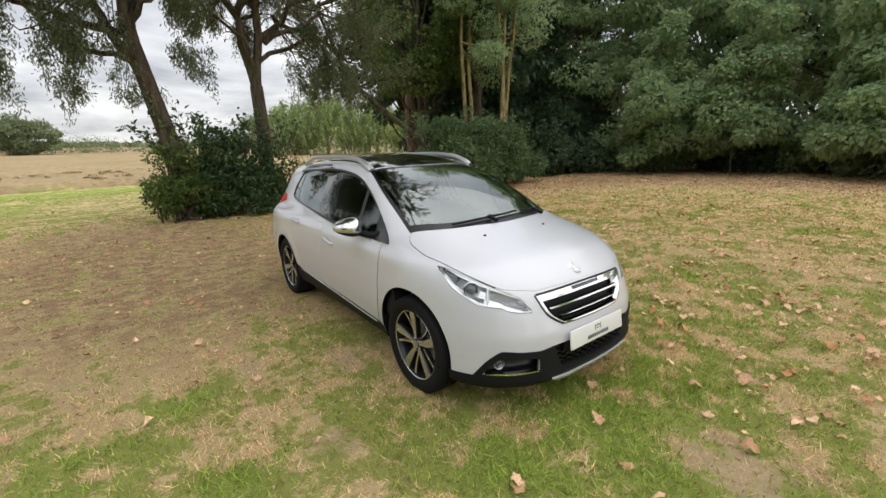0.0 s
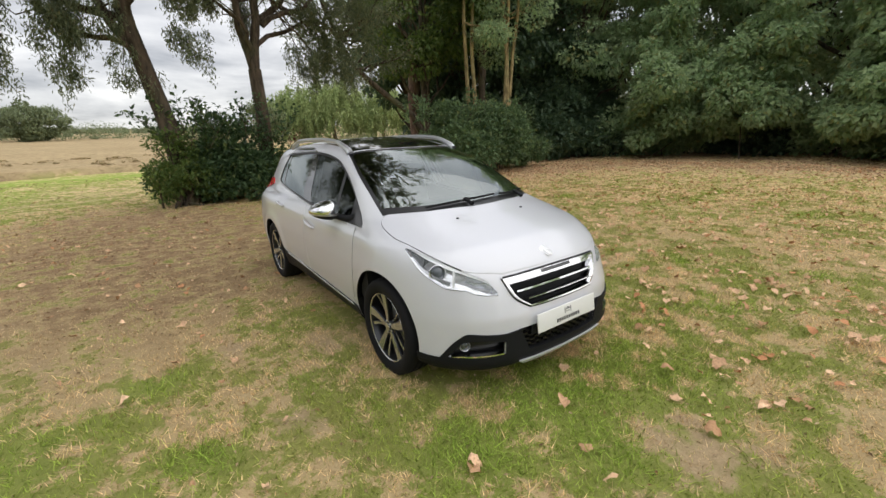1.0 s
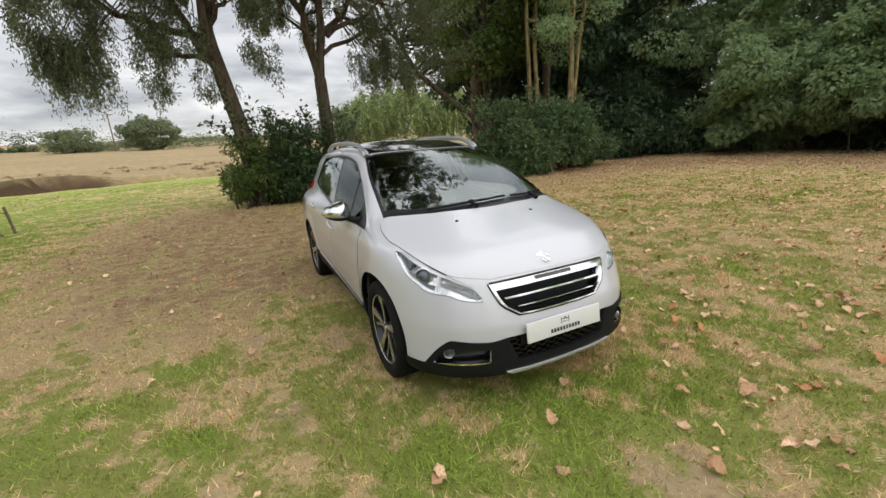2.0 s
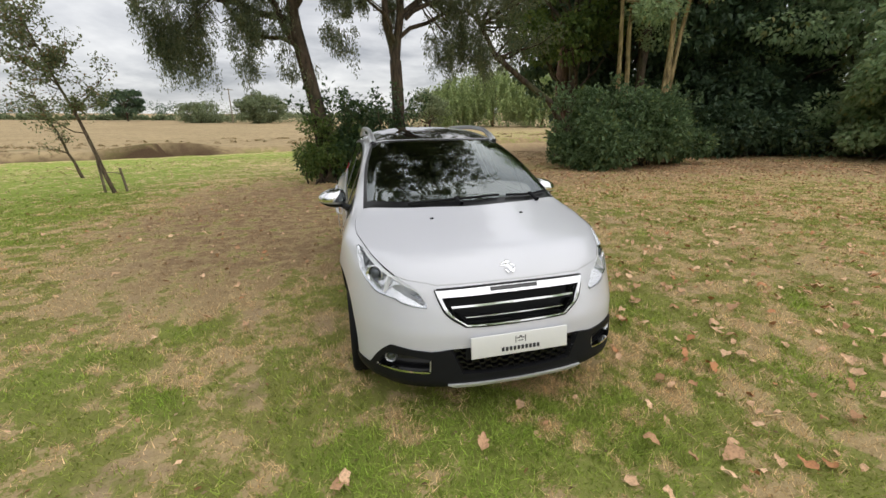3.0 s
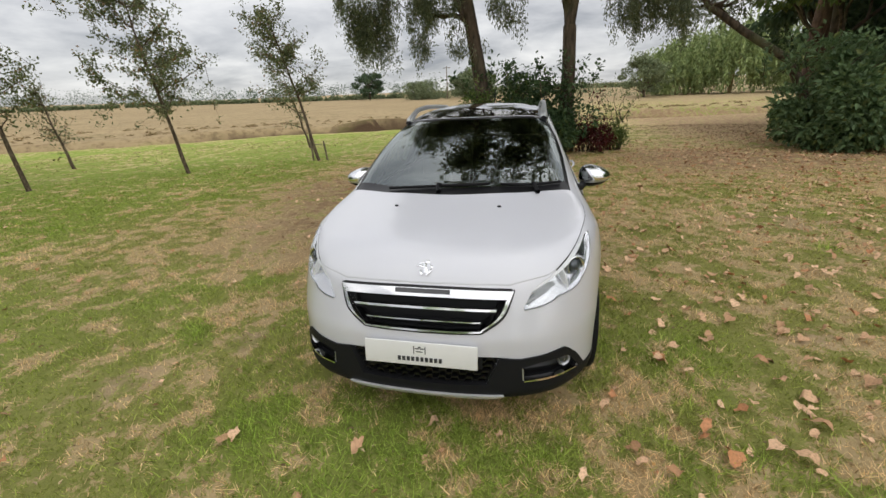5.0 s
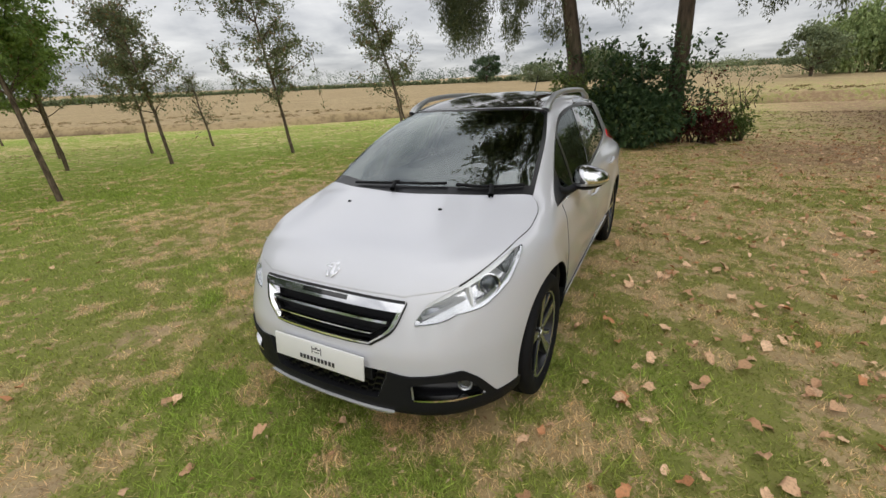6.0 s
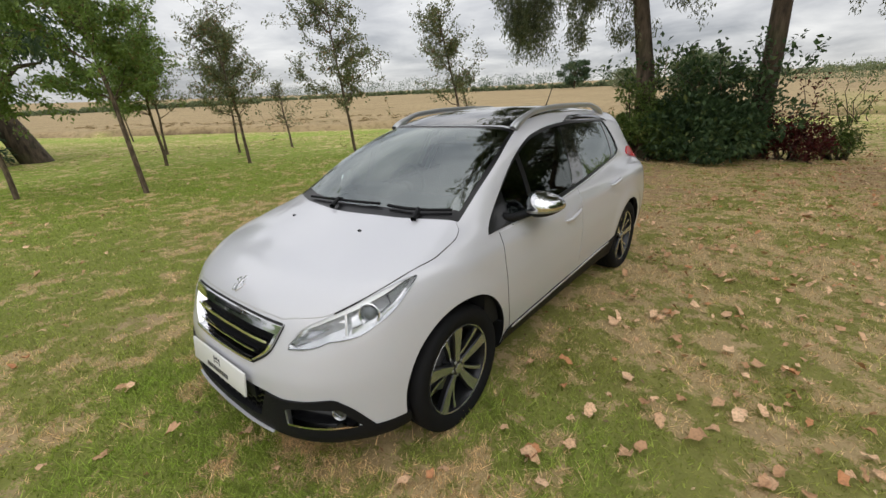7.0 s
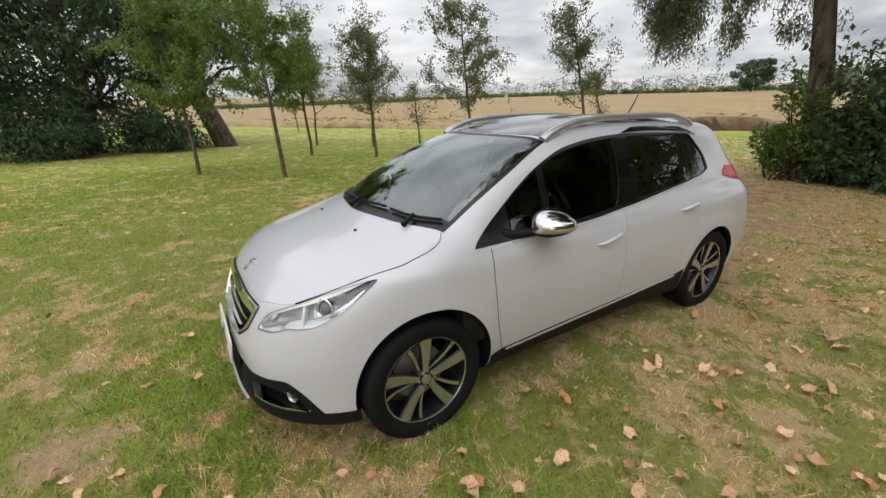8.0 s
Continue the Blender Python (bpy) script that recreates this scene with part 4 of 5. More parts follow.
def far_green():
    """Hedges and woods on the fields, as leafy clumps along lines."""
    rng = np.random.default_rng(9)
    lines = [("hedge", "long field hedge on the far side of the stubble", (-330, 160), (-20, 175), 330, .85, 4, LEAF_FAR), ("hedge", "hedge with small trees along the field", (-40, 140), (15, 135), 80, 2.2, 6, LEAF_FAR),
             ("far_wood", "wooded hill on the horizon", (-900, 520), (-520, 640), 60, 14, 26, LEAF_DARK), ("far_wood", "belt of trees on the horizon", (-420, 520), (-120, 520), 46, 8, 14, LEAF_DARK),
             ("hedge", "hedge across the rising field", (40, 210), (300, 190), 160, 2.2, 6, LEAF_FAR), ("far_trees", "round field trees near the hedge", (-34, 128), (-12, 124), 8, 4.2, 5, LEAF_FAR),
             ("hedge", "hedge on the field's far edge", (-420, 20), (-210, 110), 240, 1.3, 5, LEAF_FAR),              ("far_bush", "leafy bushes past the ditch", (9, 92), (60, 96), 60, 1.5, 3.5, LEAF_FAR), ("hedge", "low hedge on the hill beyond the pasture", (-30, 255), (70, 235), 130, 1.5, 4, LEAF_FAR)]
    for name, label, a, b, n, size, deep, mat in lines:
        far = np.hypot(*a)
        t = np.linspace(0, 1, n)
        x = a[0] + (b[0] - a[0]) * t + rng.normal(size=n) * deep * .5
        y = a[1] + (b[1] - a[1]) * t + rng.normal(size=n) * deep * .5
        R = size * rng.uniform(.6, 1.25, n)
        C = np.stack([x, y, height(x, y) + R * .75], -1)
        V, F = clump_leaves(C, R, n * (420 if far < 90 else 95), min(1.6, max(.2, far * .0025) * (1 if far > 90 else 1.7)), .75, rng, .9, .1)
        tagged(new(name, mesh_of(name, V, F, mat)), label, "hedge", kind="stuff")


far_green()


def weeping_willow(at, seed, tall, wide):
    """A far weeping willow: a dome of long hanging leafy twigs."""
    rng = np.random.default_rng(seed)
    n = 620
    d = sphere_dirs(n, rng)
    d[:, 2] = np.abs(d[:, 2])
    r = rng.uniform(.55, 1.05, n)[:, None] * (1 + .18 * np.sin(3 * np.arctan2(d[:, 1:2], d[:, :1]) + seed))
    S = d * r * [wide, wide, tall * .62] + [0, 0, tall * .36]
    crown = strand_leaves(S, np.minimum(rng.uniform(1.2, 5.5, n), S[:, 2] - .3), 20, .72, .36, rng, .12)
    trunk = [(wander((0, 0, -.2), (.3, 0, tall * .7), 7, .1, rng), np.linspace(.4, .12, 7))]
    limbs = [(wander((.1, 0, tall * .35), S[k] * [.8, .8, .9], 6, .15, rng), np.linspace(.12, .02, 6)) for k in range(14)]
    tree("weeping_willow", "pale-green weeping willow past the ditch", at, trunk, limbs, crown, LEAF_PALE, BARK_PALE, "weeping willows past the ditch")


for n, (x, y, h, w) in enumerate([(25, 87, 10.5, 6.0), (33, 85, 13.0, 7.0), (43, 82, 12.5, 7.0), (54, 78, 13.0, 7.0)]):
    weeping_willow(spot(x, y), 180 + n, h, w)
broad_tree("field_tree", "round green tree past the ditch", spot(17.5, 78), 7.0, 4.0, 190, LEAF_FAR, BARK_DARK, 5000, .4, 40, .1, .6)
broad_tree("field_tree", "wide round light-green tree beyond the stubble", spot(-19.3, 127), 8.6, 6.4, 191, LEAF_FAR, BARK_DARK, 13000, .48, 60, .0, .6)
broad_tree("field_tree", "round green tree beyond the stubble", spot(-36, 131), 5.5, 6.0, 192, LEAF_FAR, BARK_DARK, 5000, .5, 50, .0, .6)


def field_tussocks():
    """Low clumps of straw and weed left on the stubble."""
    rng = np.random.default_rng(77)
    x, y = rng.uniform(-70, 40, 2600), rng.uniform(10, 110, 2600)
    s = beyond(x, y)
    keep = (s > 2.6) & (s < 16)
    x, y = x[keep][:520], y[keep][:520]
    R = rng.uniform(.12, .34, len(x))
    V, F = clump_leaves(np.stack([x, y, height(x, y) + R * .08], -1), R, len(x) * 60, .13, .35, rng, .3)
    tagged(new("field_tussocks", mesh_of("field_tussocks", V, F, TUSSOCK)), "low brown tussocks of straw on the stubble field", "straw", kind="stuff")


field_tussocks()


def oak_far():
    broad_tree("field_tree", "lone round dark tree in the field hedge", spot(-62, 152), 10, 5.5, 171, LEAF_DARK, BARK_DARK, 3500, .75, 36, .1, .6)


oak_far()


def pole():
    x, y, z = spot(-26.8, 126)
    ob = empty("utility_pole", "wooden utility pole with a cross-arm in the field", "pole", "", (x, y, z))
    part("post", mesh_of("post", *tubes([(np.array([(0, 0, -.5), (0, 0, 9.0)]), np.array([.16, .12]))], 8), WOOD_STAKE, True), None, ob)
    part("cross_arm", mesh_of("cross_arm", *tubes([(np.array([(-1.1, 0, 8.6), (1.1, 0, 8.6)]), np.array([.08, .08]))], 6), WOOD_STAKE), None, ob)


pole()

# ---- the car ----
def shell_mesh(y0, y1, z0, n_ang, n_len, n_cap, lift, clip=None):
    """A closed skin round the form, from rays off a spine. clip bounds an inner space."""
    ang = (np.arange(n_ang) + .5) * 2 * np.pi / n_ang
    rings = []
    for c in np.linspace(np.pi / 2, 0, n_cap + 1)[1:-1]:
        rings.append((y0, c, -1))
    for y in np.linspace(y0, y1, n_len):
        rings.append((y, 0, 0))
    for c in np.linspace(0, np.pi / 2, n_cap + 1)[1:-1]:
        rings.append((y1, c, 1))
    O = np.array([(0, y, z0) for y, c, s in rings])[:, None] + np.zeros((1, n_ang, 1))
    c = np.array([r[1] for r in rings])[:, None]
    s = np.array([r[2] for r in rings])[:, None]
    W = np.stack([np.cos(c) * np.sin(ang), s * np.sin(c) + 0 * ang, np.cos(c) * np.cos(ang)], -1)
    ends = np.array([[0, y0, z0], [0, y1, z0]], float), np.array([[0, -1, 0], [0, 1, 0]], float)
    P, E = meet(O, W, 2.5, lift), meet(*ends, 2.5, lift)
    if clip is not None:
        P, E = clip(P), clip(E)
    m = len(rings)
    V = np.concatenate([P.reshape(-1, 3), E])
    i, j = np.arange(m - 1)[:, None] * n_ang, np.arange(n_ang)[None]
    k = (j + 1) % n_ang
    quads = np.stack([i + j, i + n_ang + j, i + n_ang + k, i + k], -1).reshape(-1, 4)
    jj = np.arange(n_ang)
    kk = (jj + 1) % n_ang
    me = bpy.data.meshes.new("shell")
    faces = quads.tolist() + np.stack([kk, 0 * jj + m * n_ang, jj], -1).tolist() + np.stack([(m - 1) * n_ang + jj, 0 * jj + m * n_ang + 1, (m - 1) * n_ang + kk], -1).tolist()
    me.from_pydata(V.tolist(), [], faces)
    return me


def outward(me):
    bm = bmesh.new(); bm.from_mesh(me)
    bmesh.ops.recalc_face_normals(bm, faces=bm.faces)
    bm.to_mesh(me); bm.free()
    return me


def edge(*pts, at=None):
    """A smooth line in two dimensions through points, for 0 to 1; at: where along it each point lies."""
    p = np.array(pts, float).reshape(-1, 2)
    if at is None:
        c = np.r_[0, np.cumsum(np.linalg.norm(np.diff(p, axis=0), axis=1))]
        at = c / c[-1]
    fx, fy = (curve(*np.stack([at, p[:, n]], 1).ravel()) for n in (0, 1))
    return lambda t: np.stack([fx(t), fy(t)], -1)


def coons(bottom, top, left, right):
    """A patch between four lines: bottom and top run from left to right, left and right from bottom to top."""
    def at(u, v):
        U, W = u[..., None], v[..., None]
        b0, b1, t0, t1 = (e(np.array(x)) for e, x in ((bottom, 0.), (bottom, 1.), (top, 0.), (top, 1.)))
        return ((1 - W) * bottom(u) + W * top(u) + (1 - U) * left(v) + U * right(v)
                - ((1 - U) * (1 - W) * b0 + U * (1 - W) * b1 + (1 - U) * W * t0 + U * W * t1))
    return at


def from_side(s):
    def rays(q):
        return np.stack([0 * q[..., 0] + 1.25 * s, q[..., 0], q[..., 1]], -1), np.broadcast_to(np.array([-s, 0., 0.]), q.shape[:-1] + (3,))
    return rays


def from_top(q):
    return np.stack([q[..., 0], q[..., 1], 0 * q[..., 0] + 1.9], -1), np.broadcast_to(np.array([0, 0, -1.]), q.shape[:-1] + (3,))


def from_nose(s=1):
    """Degrees round the nose and height."""
    def rays(q):
        a = np.radians(q[..., 0]) * s
        return np.stack([0 * a, 0 * a - .05, q[..., 1]], -1), np.stack([np.sin(a), -np.cos(a), 0 * a], -1)
    return rays


def skin(patch, rays, lift, thick, nu=24, nv=12, u=(0, 1), v=(0, 1), lift_fn=None, pane=None):
    """A closed sheet on the form over a patch: its face lies lift above the form, its back thick below that."""
    U, W = np.meshgrid(np.linspace(*u, nu), np.linspace(*v, nv), indexing="ij")
    o, w = rays(patch(U, W))
    up = lift if lift_fn is None else lift + lift_fn((U - u[0]) / (u[1] - u[0]), (W - v[0]) / (v[1] - v[0]))
    front, back = meet(o, w, 2.2, up), meet(o, w, 2.2, lift - thick)
    n = nu * nv
    V = np.concatenate([front.reshape(-1, 3), back.reshape(-1, 3)])
    g = np.arange(n).reshape(nu, nv)
    q = np.stack([g[:-1, :-1], g[1:, :-1], g[1:, 1:], g[:-1, 1:]], -1).reshape(-1, 4)
    rim = np.concatenate([g[:, 0], g[-1, 1:], g[-2::-1, -1], g[0, -2:0:-1]])
    nxt = np.roll(rim, -1)
    F = np.concatenate([q, q[:, ::-1] + n, np.stack([rim, rim + n, nxt + n, nxt], -1)])
    me = outward(mesh_of("sheet", V, F, None, True))
    if pane:
        me.materials.append(pane); me.materials.append(INNER_FACE)
        me.polygons.foreach_set("material_index", (np.arange(len(F)) >= len(q)).astype(np.int32))
    sharp_edges(me, 40)
    return me


def sharp_edges(me, degrees):
    bm = bmesh.new(); bm.from_mesh(me)
    lim = radians(degrees)
    for f in bm.faces:
        f.smooth = True
    for e in bm.edges:
        e.smooth = not (len(e.link_faces) == 2 and e.calc_face_angle(0) > lim)
    bm.to_mesh(me); bm.free()


def joined(meshes):
    bm = bmesh.new()
    for me in meshes:
        bm.from_mesh(me)
    me = bpy.data.meshes.new("joined")
    bm.to_mesh(me); bm.free()
    return me


def cut(me, tool):
    """me less tool."""
    a, b = new("blank", me), new("tool", tool)
    mod = a.modifiers.new("cut", "BOOLEAN")
    mod.operation, mod.solver, mod.object, mod.material_mode = "DIFFERENCE", "EXACT", b, "TRANSFER"
    dg = bpy.context.evaluated_depsgraph_get()
    made = bpy.data.meshes.new_from_object(a.evaluated_get(dg))
    bpy.data.objects.remove(a); bpy.data.objects.remove(b)
    return made


def drum(s, y, r=.346, z=.308, x0=.52, x1=1.1, n=72):
    """A wheel well."""
    a = np.arange(n) * 2 * np.pi / n
    ring = np.stack([0 * a, y + r * np.cos(a), z + r * np.sin(a) * 1.02], -1)
    V = np.concatenate([ring + [s * x0, 0, 0], ring + [s * x1, 0, 0]])
    bm = bmesh.new()
    vs = [bm.verts.new(v) for v in V]
    bm.faces.new(vs[:n]); bm.faces.new(vs[n:])
    for i in range(n):
        bm.faces.new((vs[i], vs[(i + 1) % n], vs[n + (i + 1) % n], vs[n + i]))
    bmesh.ops.recalc_face_normals(bm, faces=bm.faces)
    me = bpy.data.meshes.new("drum"); bm.to_mesh(me); bm.free()
    return me


SCREEN_PATCH = coons(edge(-.675, .20, -.34, .065, 0, .015, .34, .065, .675, .20), edge(-.530, .985, -.25, .90, 0, .875, .25, .90, .530, .985),
                     edge(-.675, .20, -.622, .60, -.530, .985), edge(.675, .20, .622, .60, .530, .985))
WINDOW_PATCH = coons(edge(.316, .901, 1.046, .913, 1.52, .945, 2.01, .990, 2.32, 1.022, 2.50, 1.046),
                     edge(.335, .922, .467, 1.014, .85, 1.233, 1.105, 1.318, 1.37, 1.352, 1.54, 1.362, 1.67, 1.365, 2.36, 1.343, 2.43, 1.335, at=(0, .06, .225, .33, .42, .495, .585, .905, 1)),
                     edge(.316, .901, .335, .922), edge(2.50, 1.046, 2.585, 1.085, 2.575, 1.15, 2.43, 1.335))
LAMP_PATCH = coons(edge(37.1, .622, 42.5, .629, 47, .642, 50.5, .660, 52.2, .661, 57.5, .668, 65, .711, 69.5, .744, 74.5, .793, 80, .845),
                   edge(38.4, .655, 42, .702, 50, .746, 58, .783, 67.3, .817, 75.8, .845, 80, .853), edge(37.1, .622, 37.2, .638, 38.4, .655), edge(80, .845, 80, .853))
GRILLE_PATCH = coons(edge(-21.6, .540, -10, .536, 10, .536, 21.6, .540), edge(-34.8, .705, -20, .710, 0, .712, 20, .710, 34.8, .705),
                     edge(-21.6, .540, -29, .600, -34.8, .705), edge(21.6, .540, 29, .600, 34.8, .705))
INTAKE_PATCH = coons(edge(-23, .285, -8, .275, 8, .275, 23, .285), edge(-27.5, .425, -12, .428, 12, .428, 27.5, .425), edge(-23, .285, -27.5, .425), edge(23, .285, 27.5, .425))
FOG_PATCH = coons(edge(34.4, .300, 44, .295, 55.5, .288), edge(34.2, .375, 42, .392, 50, .384, 55.8, .30), edge(34.4, .300, 34.2, .375), edge(55.5, .288, 55.8, .300))


def build_body(car):
    body = shell_mesh(-.02, 2.55, .62, 220, 230, 60, 0)
    tools = [skin(SCREEN_PATCH, from_top, .04, .13, 40, 20), skin(GRILLE_PATCH, from_nose(), .05, .13, 40, 12), skin(INTAKE_PATCH, from_nose(), .05, .13, 30, 8)]
    for s in (-1, 1):
        tools += [skin(WINDOW_PATCH, from_side(s), .04, .13, 60, 16), skin(LAMP_PATCH, from_nose(s), .04, .10, 50, 10), skin(FOG_PATCH, from_nose(s), .04, .11, 24, 8)]
        tools += [drum(s, .026, .366, .308), drum(s, REAR_AXLE)]
    body.materials.append(PAINT)
    tool = outward(joined(tools))
    tool.materials.append(BLACK_PLASTIC)
    body = cut(outward(body), tool)

    def clip(p):
        q = p.copy()
        q[..., 2] = np.maximum(q[..., 2], .40)
        q[..., 1] = np.maximum(q[..., 1], .22)
        return q
    room = outward(shell_mesh(.55, 2.3, .80, 96, 70, 20, -.035, clip))
    room.materials.append(LINING)
    body = cut(body, room)
    sharp_edges(body, 32)
    part("body", body, None, car)


def strip(line, width, rays, lift, thick, n=60, side=0.0):
    """A thin band along a line on the form; side shifts it across."""
    t = np.linspace(0, 1, n)
    p = line(t)
    d = np.gradient(p, axis=0)
    d /= np.linalg.norm(d, axis=1, keepdims=True)
    nrm = np.stack([-d[:, 1], d[:, 0]], -1)
    a, b = p + nrm * (side - width / 2), p + nrm * (side + width / 2)

    def patch(u, v):
        k = u * (n - 1)
        i = np.clip(k.astype(int), 0, n - 2)
        f = (k - i)[..., None]
        lo, hi = a[i] * (1 - f) + a[i + 1] * f, b[i] * (1 - f) + b[i + 1] * f
        return lo * (1 - v[..., None]) + hi * v[..., None]
    return skin(patch, rays, lift, thick, n, 3)


def on_form(rays, *pts, lift=0.0):
    o, w = rays(np.array(pts, float).reshape(-1, 2))
    return meet(o, w, 2.2, lift)


def lathe(profile, n=48, closed=False):
    """Spins (x, r) pairs round the x axis."""
    pr = np.array(profile, float).reshape(-1, 2)
    a = np.arange(n) * 2 * np.pi / n
    V = np.stack([np.broadcast_to(pr[:, 0:1], (len(pr), n)), pr[:, 1:] * np.cos(a), pr[:, 1:] * np.sin(a)], -1).reshape(-1, 3)
    i, j = np.arange(len(pr) - (0 if closed else 1))[:, None], np.arange(n)[None]
    k = (j + 1) % n
    i2 = (i + 1) % len(pr)
    return V, np.stack([i * n + j, i * n + k, i2 * n + k, i2 * n + j], -1).reshape(-1, 4)


def lathe_mesh(profile, mat, n=48, closed=False, sharp=35):
    me = outward(mesh_of("turned", *lathe(profile, n, closed), mat, True))
    sharp_edges(me, sharp)
    return me


def egg(at, radii, power=2.4, nu=28, nv=16, lo=-1.0, hi=1.0, bend=0.0, taper=0.0):
    """A rounded closed form, or a slice of it between two heights; bend sweeps its outer end back."""
    t = np.linspace(np.arcsin(lo), np.arcsin(hi), nv)
    a = np.arange(nu) * 2 * np.pi / nu
    sg = lambda v: np.sign(v) * np.abs(v) ** (2 / power)
    x = radii[0] * sg(np.cos(t))[:, None] * sg(np.cos(a))[None]
    y = radii[1] * sg(np.cos(t))[:, None] * sg(np.sin(a))[None]
    z = radii[2] * sg(np.sin(t))[:, None] + 0 * x
    y = y + bend * (x / radii[0]) ** 2
    z = z * (1 - np.abs(taper) * .5 * (1 + np.sign(taper) * x / radii[0]))
    V = np.stack([x, y, z], -1).reshape(-1, 3) + at
    i, j = np.arange(nv - 1)[:, None] * nu, np.arange(nu)[None]
    k = (j + 1) % nu
    bm = bmesh.new()
    vs = [bm.verts.new(v) for v in V]
    for f in np.stack([i + j, i + k, i + nu + k, i + nu + j], -1).reshape(-1, 4):
        bm.faces.new([vs[q] for q in f])
    bm.faces.new(vs[:nu]); bm.faces.new(vs[-nu:])
    bmesh.ops.remove_doubles(bm, verts=bm.verts, dist=1e-5)
    bmesh.ops.recalc_face_normals(bm, faces=bm.faces)
    me = bpy.data.meshes.new("egg"); bm.to_mesh(me); bm.free()
    sharp_edges(me, 50)
    return me


def slab(sx, sy, sz, bevel, at=(0, 0, 0), tilt=0.0, segs=3):
    """A rounded block, tilted about x."""
    bm = bmesh.new()
    bmesh.ops.create_cube(bm, size=1, matrix=Matrix.Translation(at) @ Matrix.Rotation(radians(tilt), 4, "X") @ Matrix.Diagonal((sx, sy, sz, 1)))
    bmesh.ops.bevel(bm, geom=bm.edges[:], offset=bevel, segments=segs, affect="EDGES", profile=.5)
    me = bpy.data.meshes.new("slab"); bm.to_mesh(me); bm.free()
    sharp_edges(me, 45)
    return me


FRONT_SEAM = edge(.476, .318, .430, .52, .408, .80, .412, .888)
MIDDLE_SEAM = edge(1.425, .350, 1.445, .62, 1.462, .932)
REAR_SEAM = edge(2.095, .385, 2.15, .60, 2.30, .80, 2.385, .92, 2.40, 1.018)
FRONT_DOOR = coons(edge(.476, .318, 1.425, .350), edge(.412, .888, 1.046, .902, 1.462, .932), FRONT_SEAM, MIDDLE_SEAM)
REAR_DOOR = coons(edge(1.432, .350, 2.095, .385), edge(1.469, .932, 2.01, .980, 2.40, 1.018), edge(1.432, .350, 1.452, .62, 1.469, .932), REAR_SEAM)
BONNET_SIDE = edge(.385, -.612, .47, -.575, .565, -.515, .672, -.325, .712, -.18, .738, -.02, .733, .08, .71, .155, .668, .19)
BONNET_PATCH = coons(edge(-.385, -.612, -.2, -.632, 0, -.637, .2, -.632, .385, -.612), edge(-.668, .19, -.34, .055, 0, .005, .34, .055, .668, .19),
                     lambda t: BONNET_SIDE(t) * [-1, 1], BONNET_SIDE)
ROOF_PATCH = coons(edge(-.490, 1.003, -.25, .915, 0, .892, .25, .915, .490, 1.003), edge(-.455, 2.36, 0, 2.42, .455, 2.36), edge(-.485, 1.0, -.475, 1.7, -.455, 2.36), edge(.485, 1.0, .475, 1.7, .455, 2.36))
TAIL_PATCH = coons(edge(2.80, 1.010, 2.95, .975, 3.06, .955), edge(2.815, 1.035, 2.90, 1.072, 3.07, 1.06), edge(2.80, 1.010, 2.815, 1.035), edge(3.06, .955, 3.07, 1.06))
ARCH_BLACK = coons(edge(1.62, 1.372, 1.9, 1.372, 2.36, 1.352, 2.50, 1.32), edge(1.66, 1.378, 1.80, 1.405, 2.30, 1.392, 2.53, 1.328), edge(1.62, 1.372, 1.66, 1.378), edge(2.50, 1.32, 2.53, 1.328))


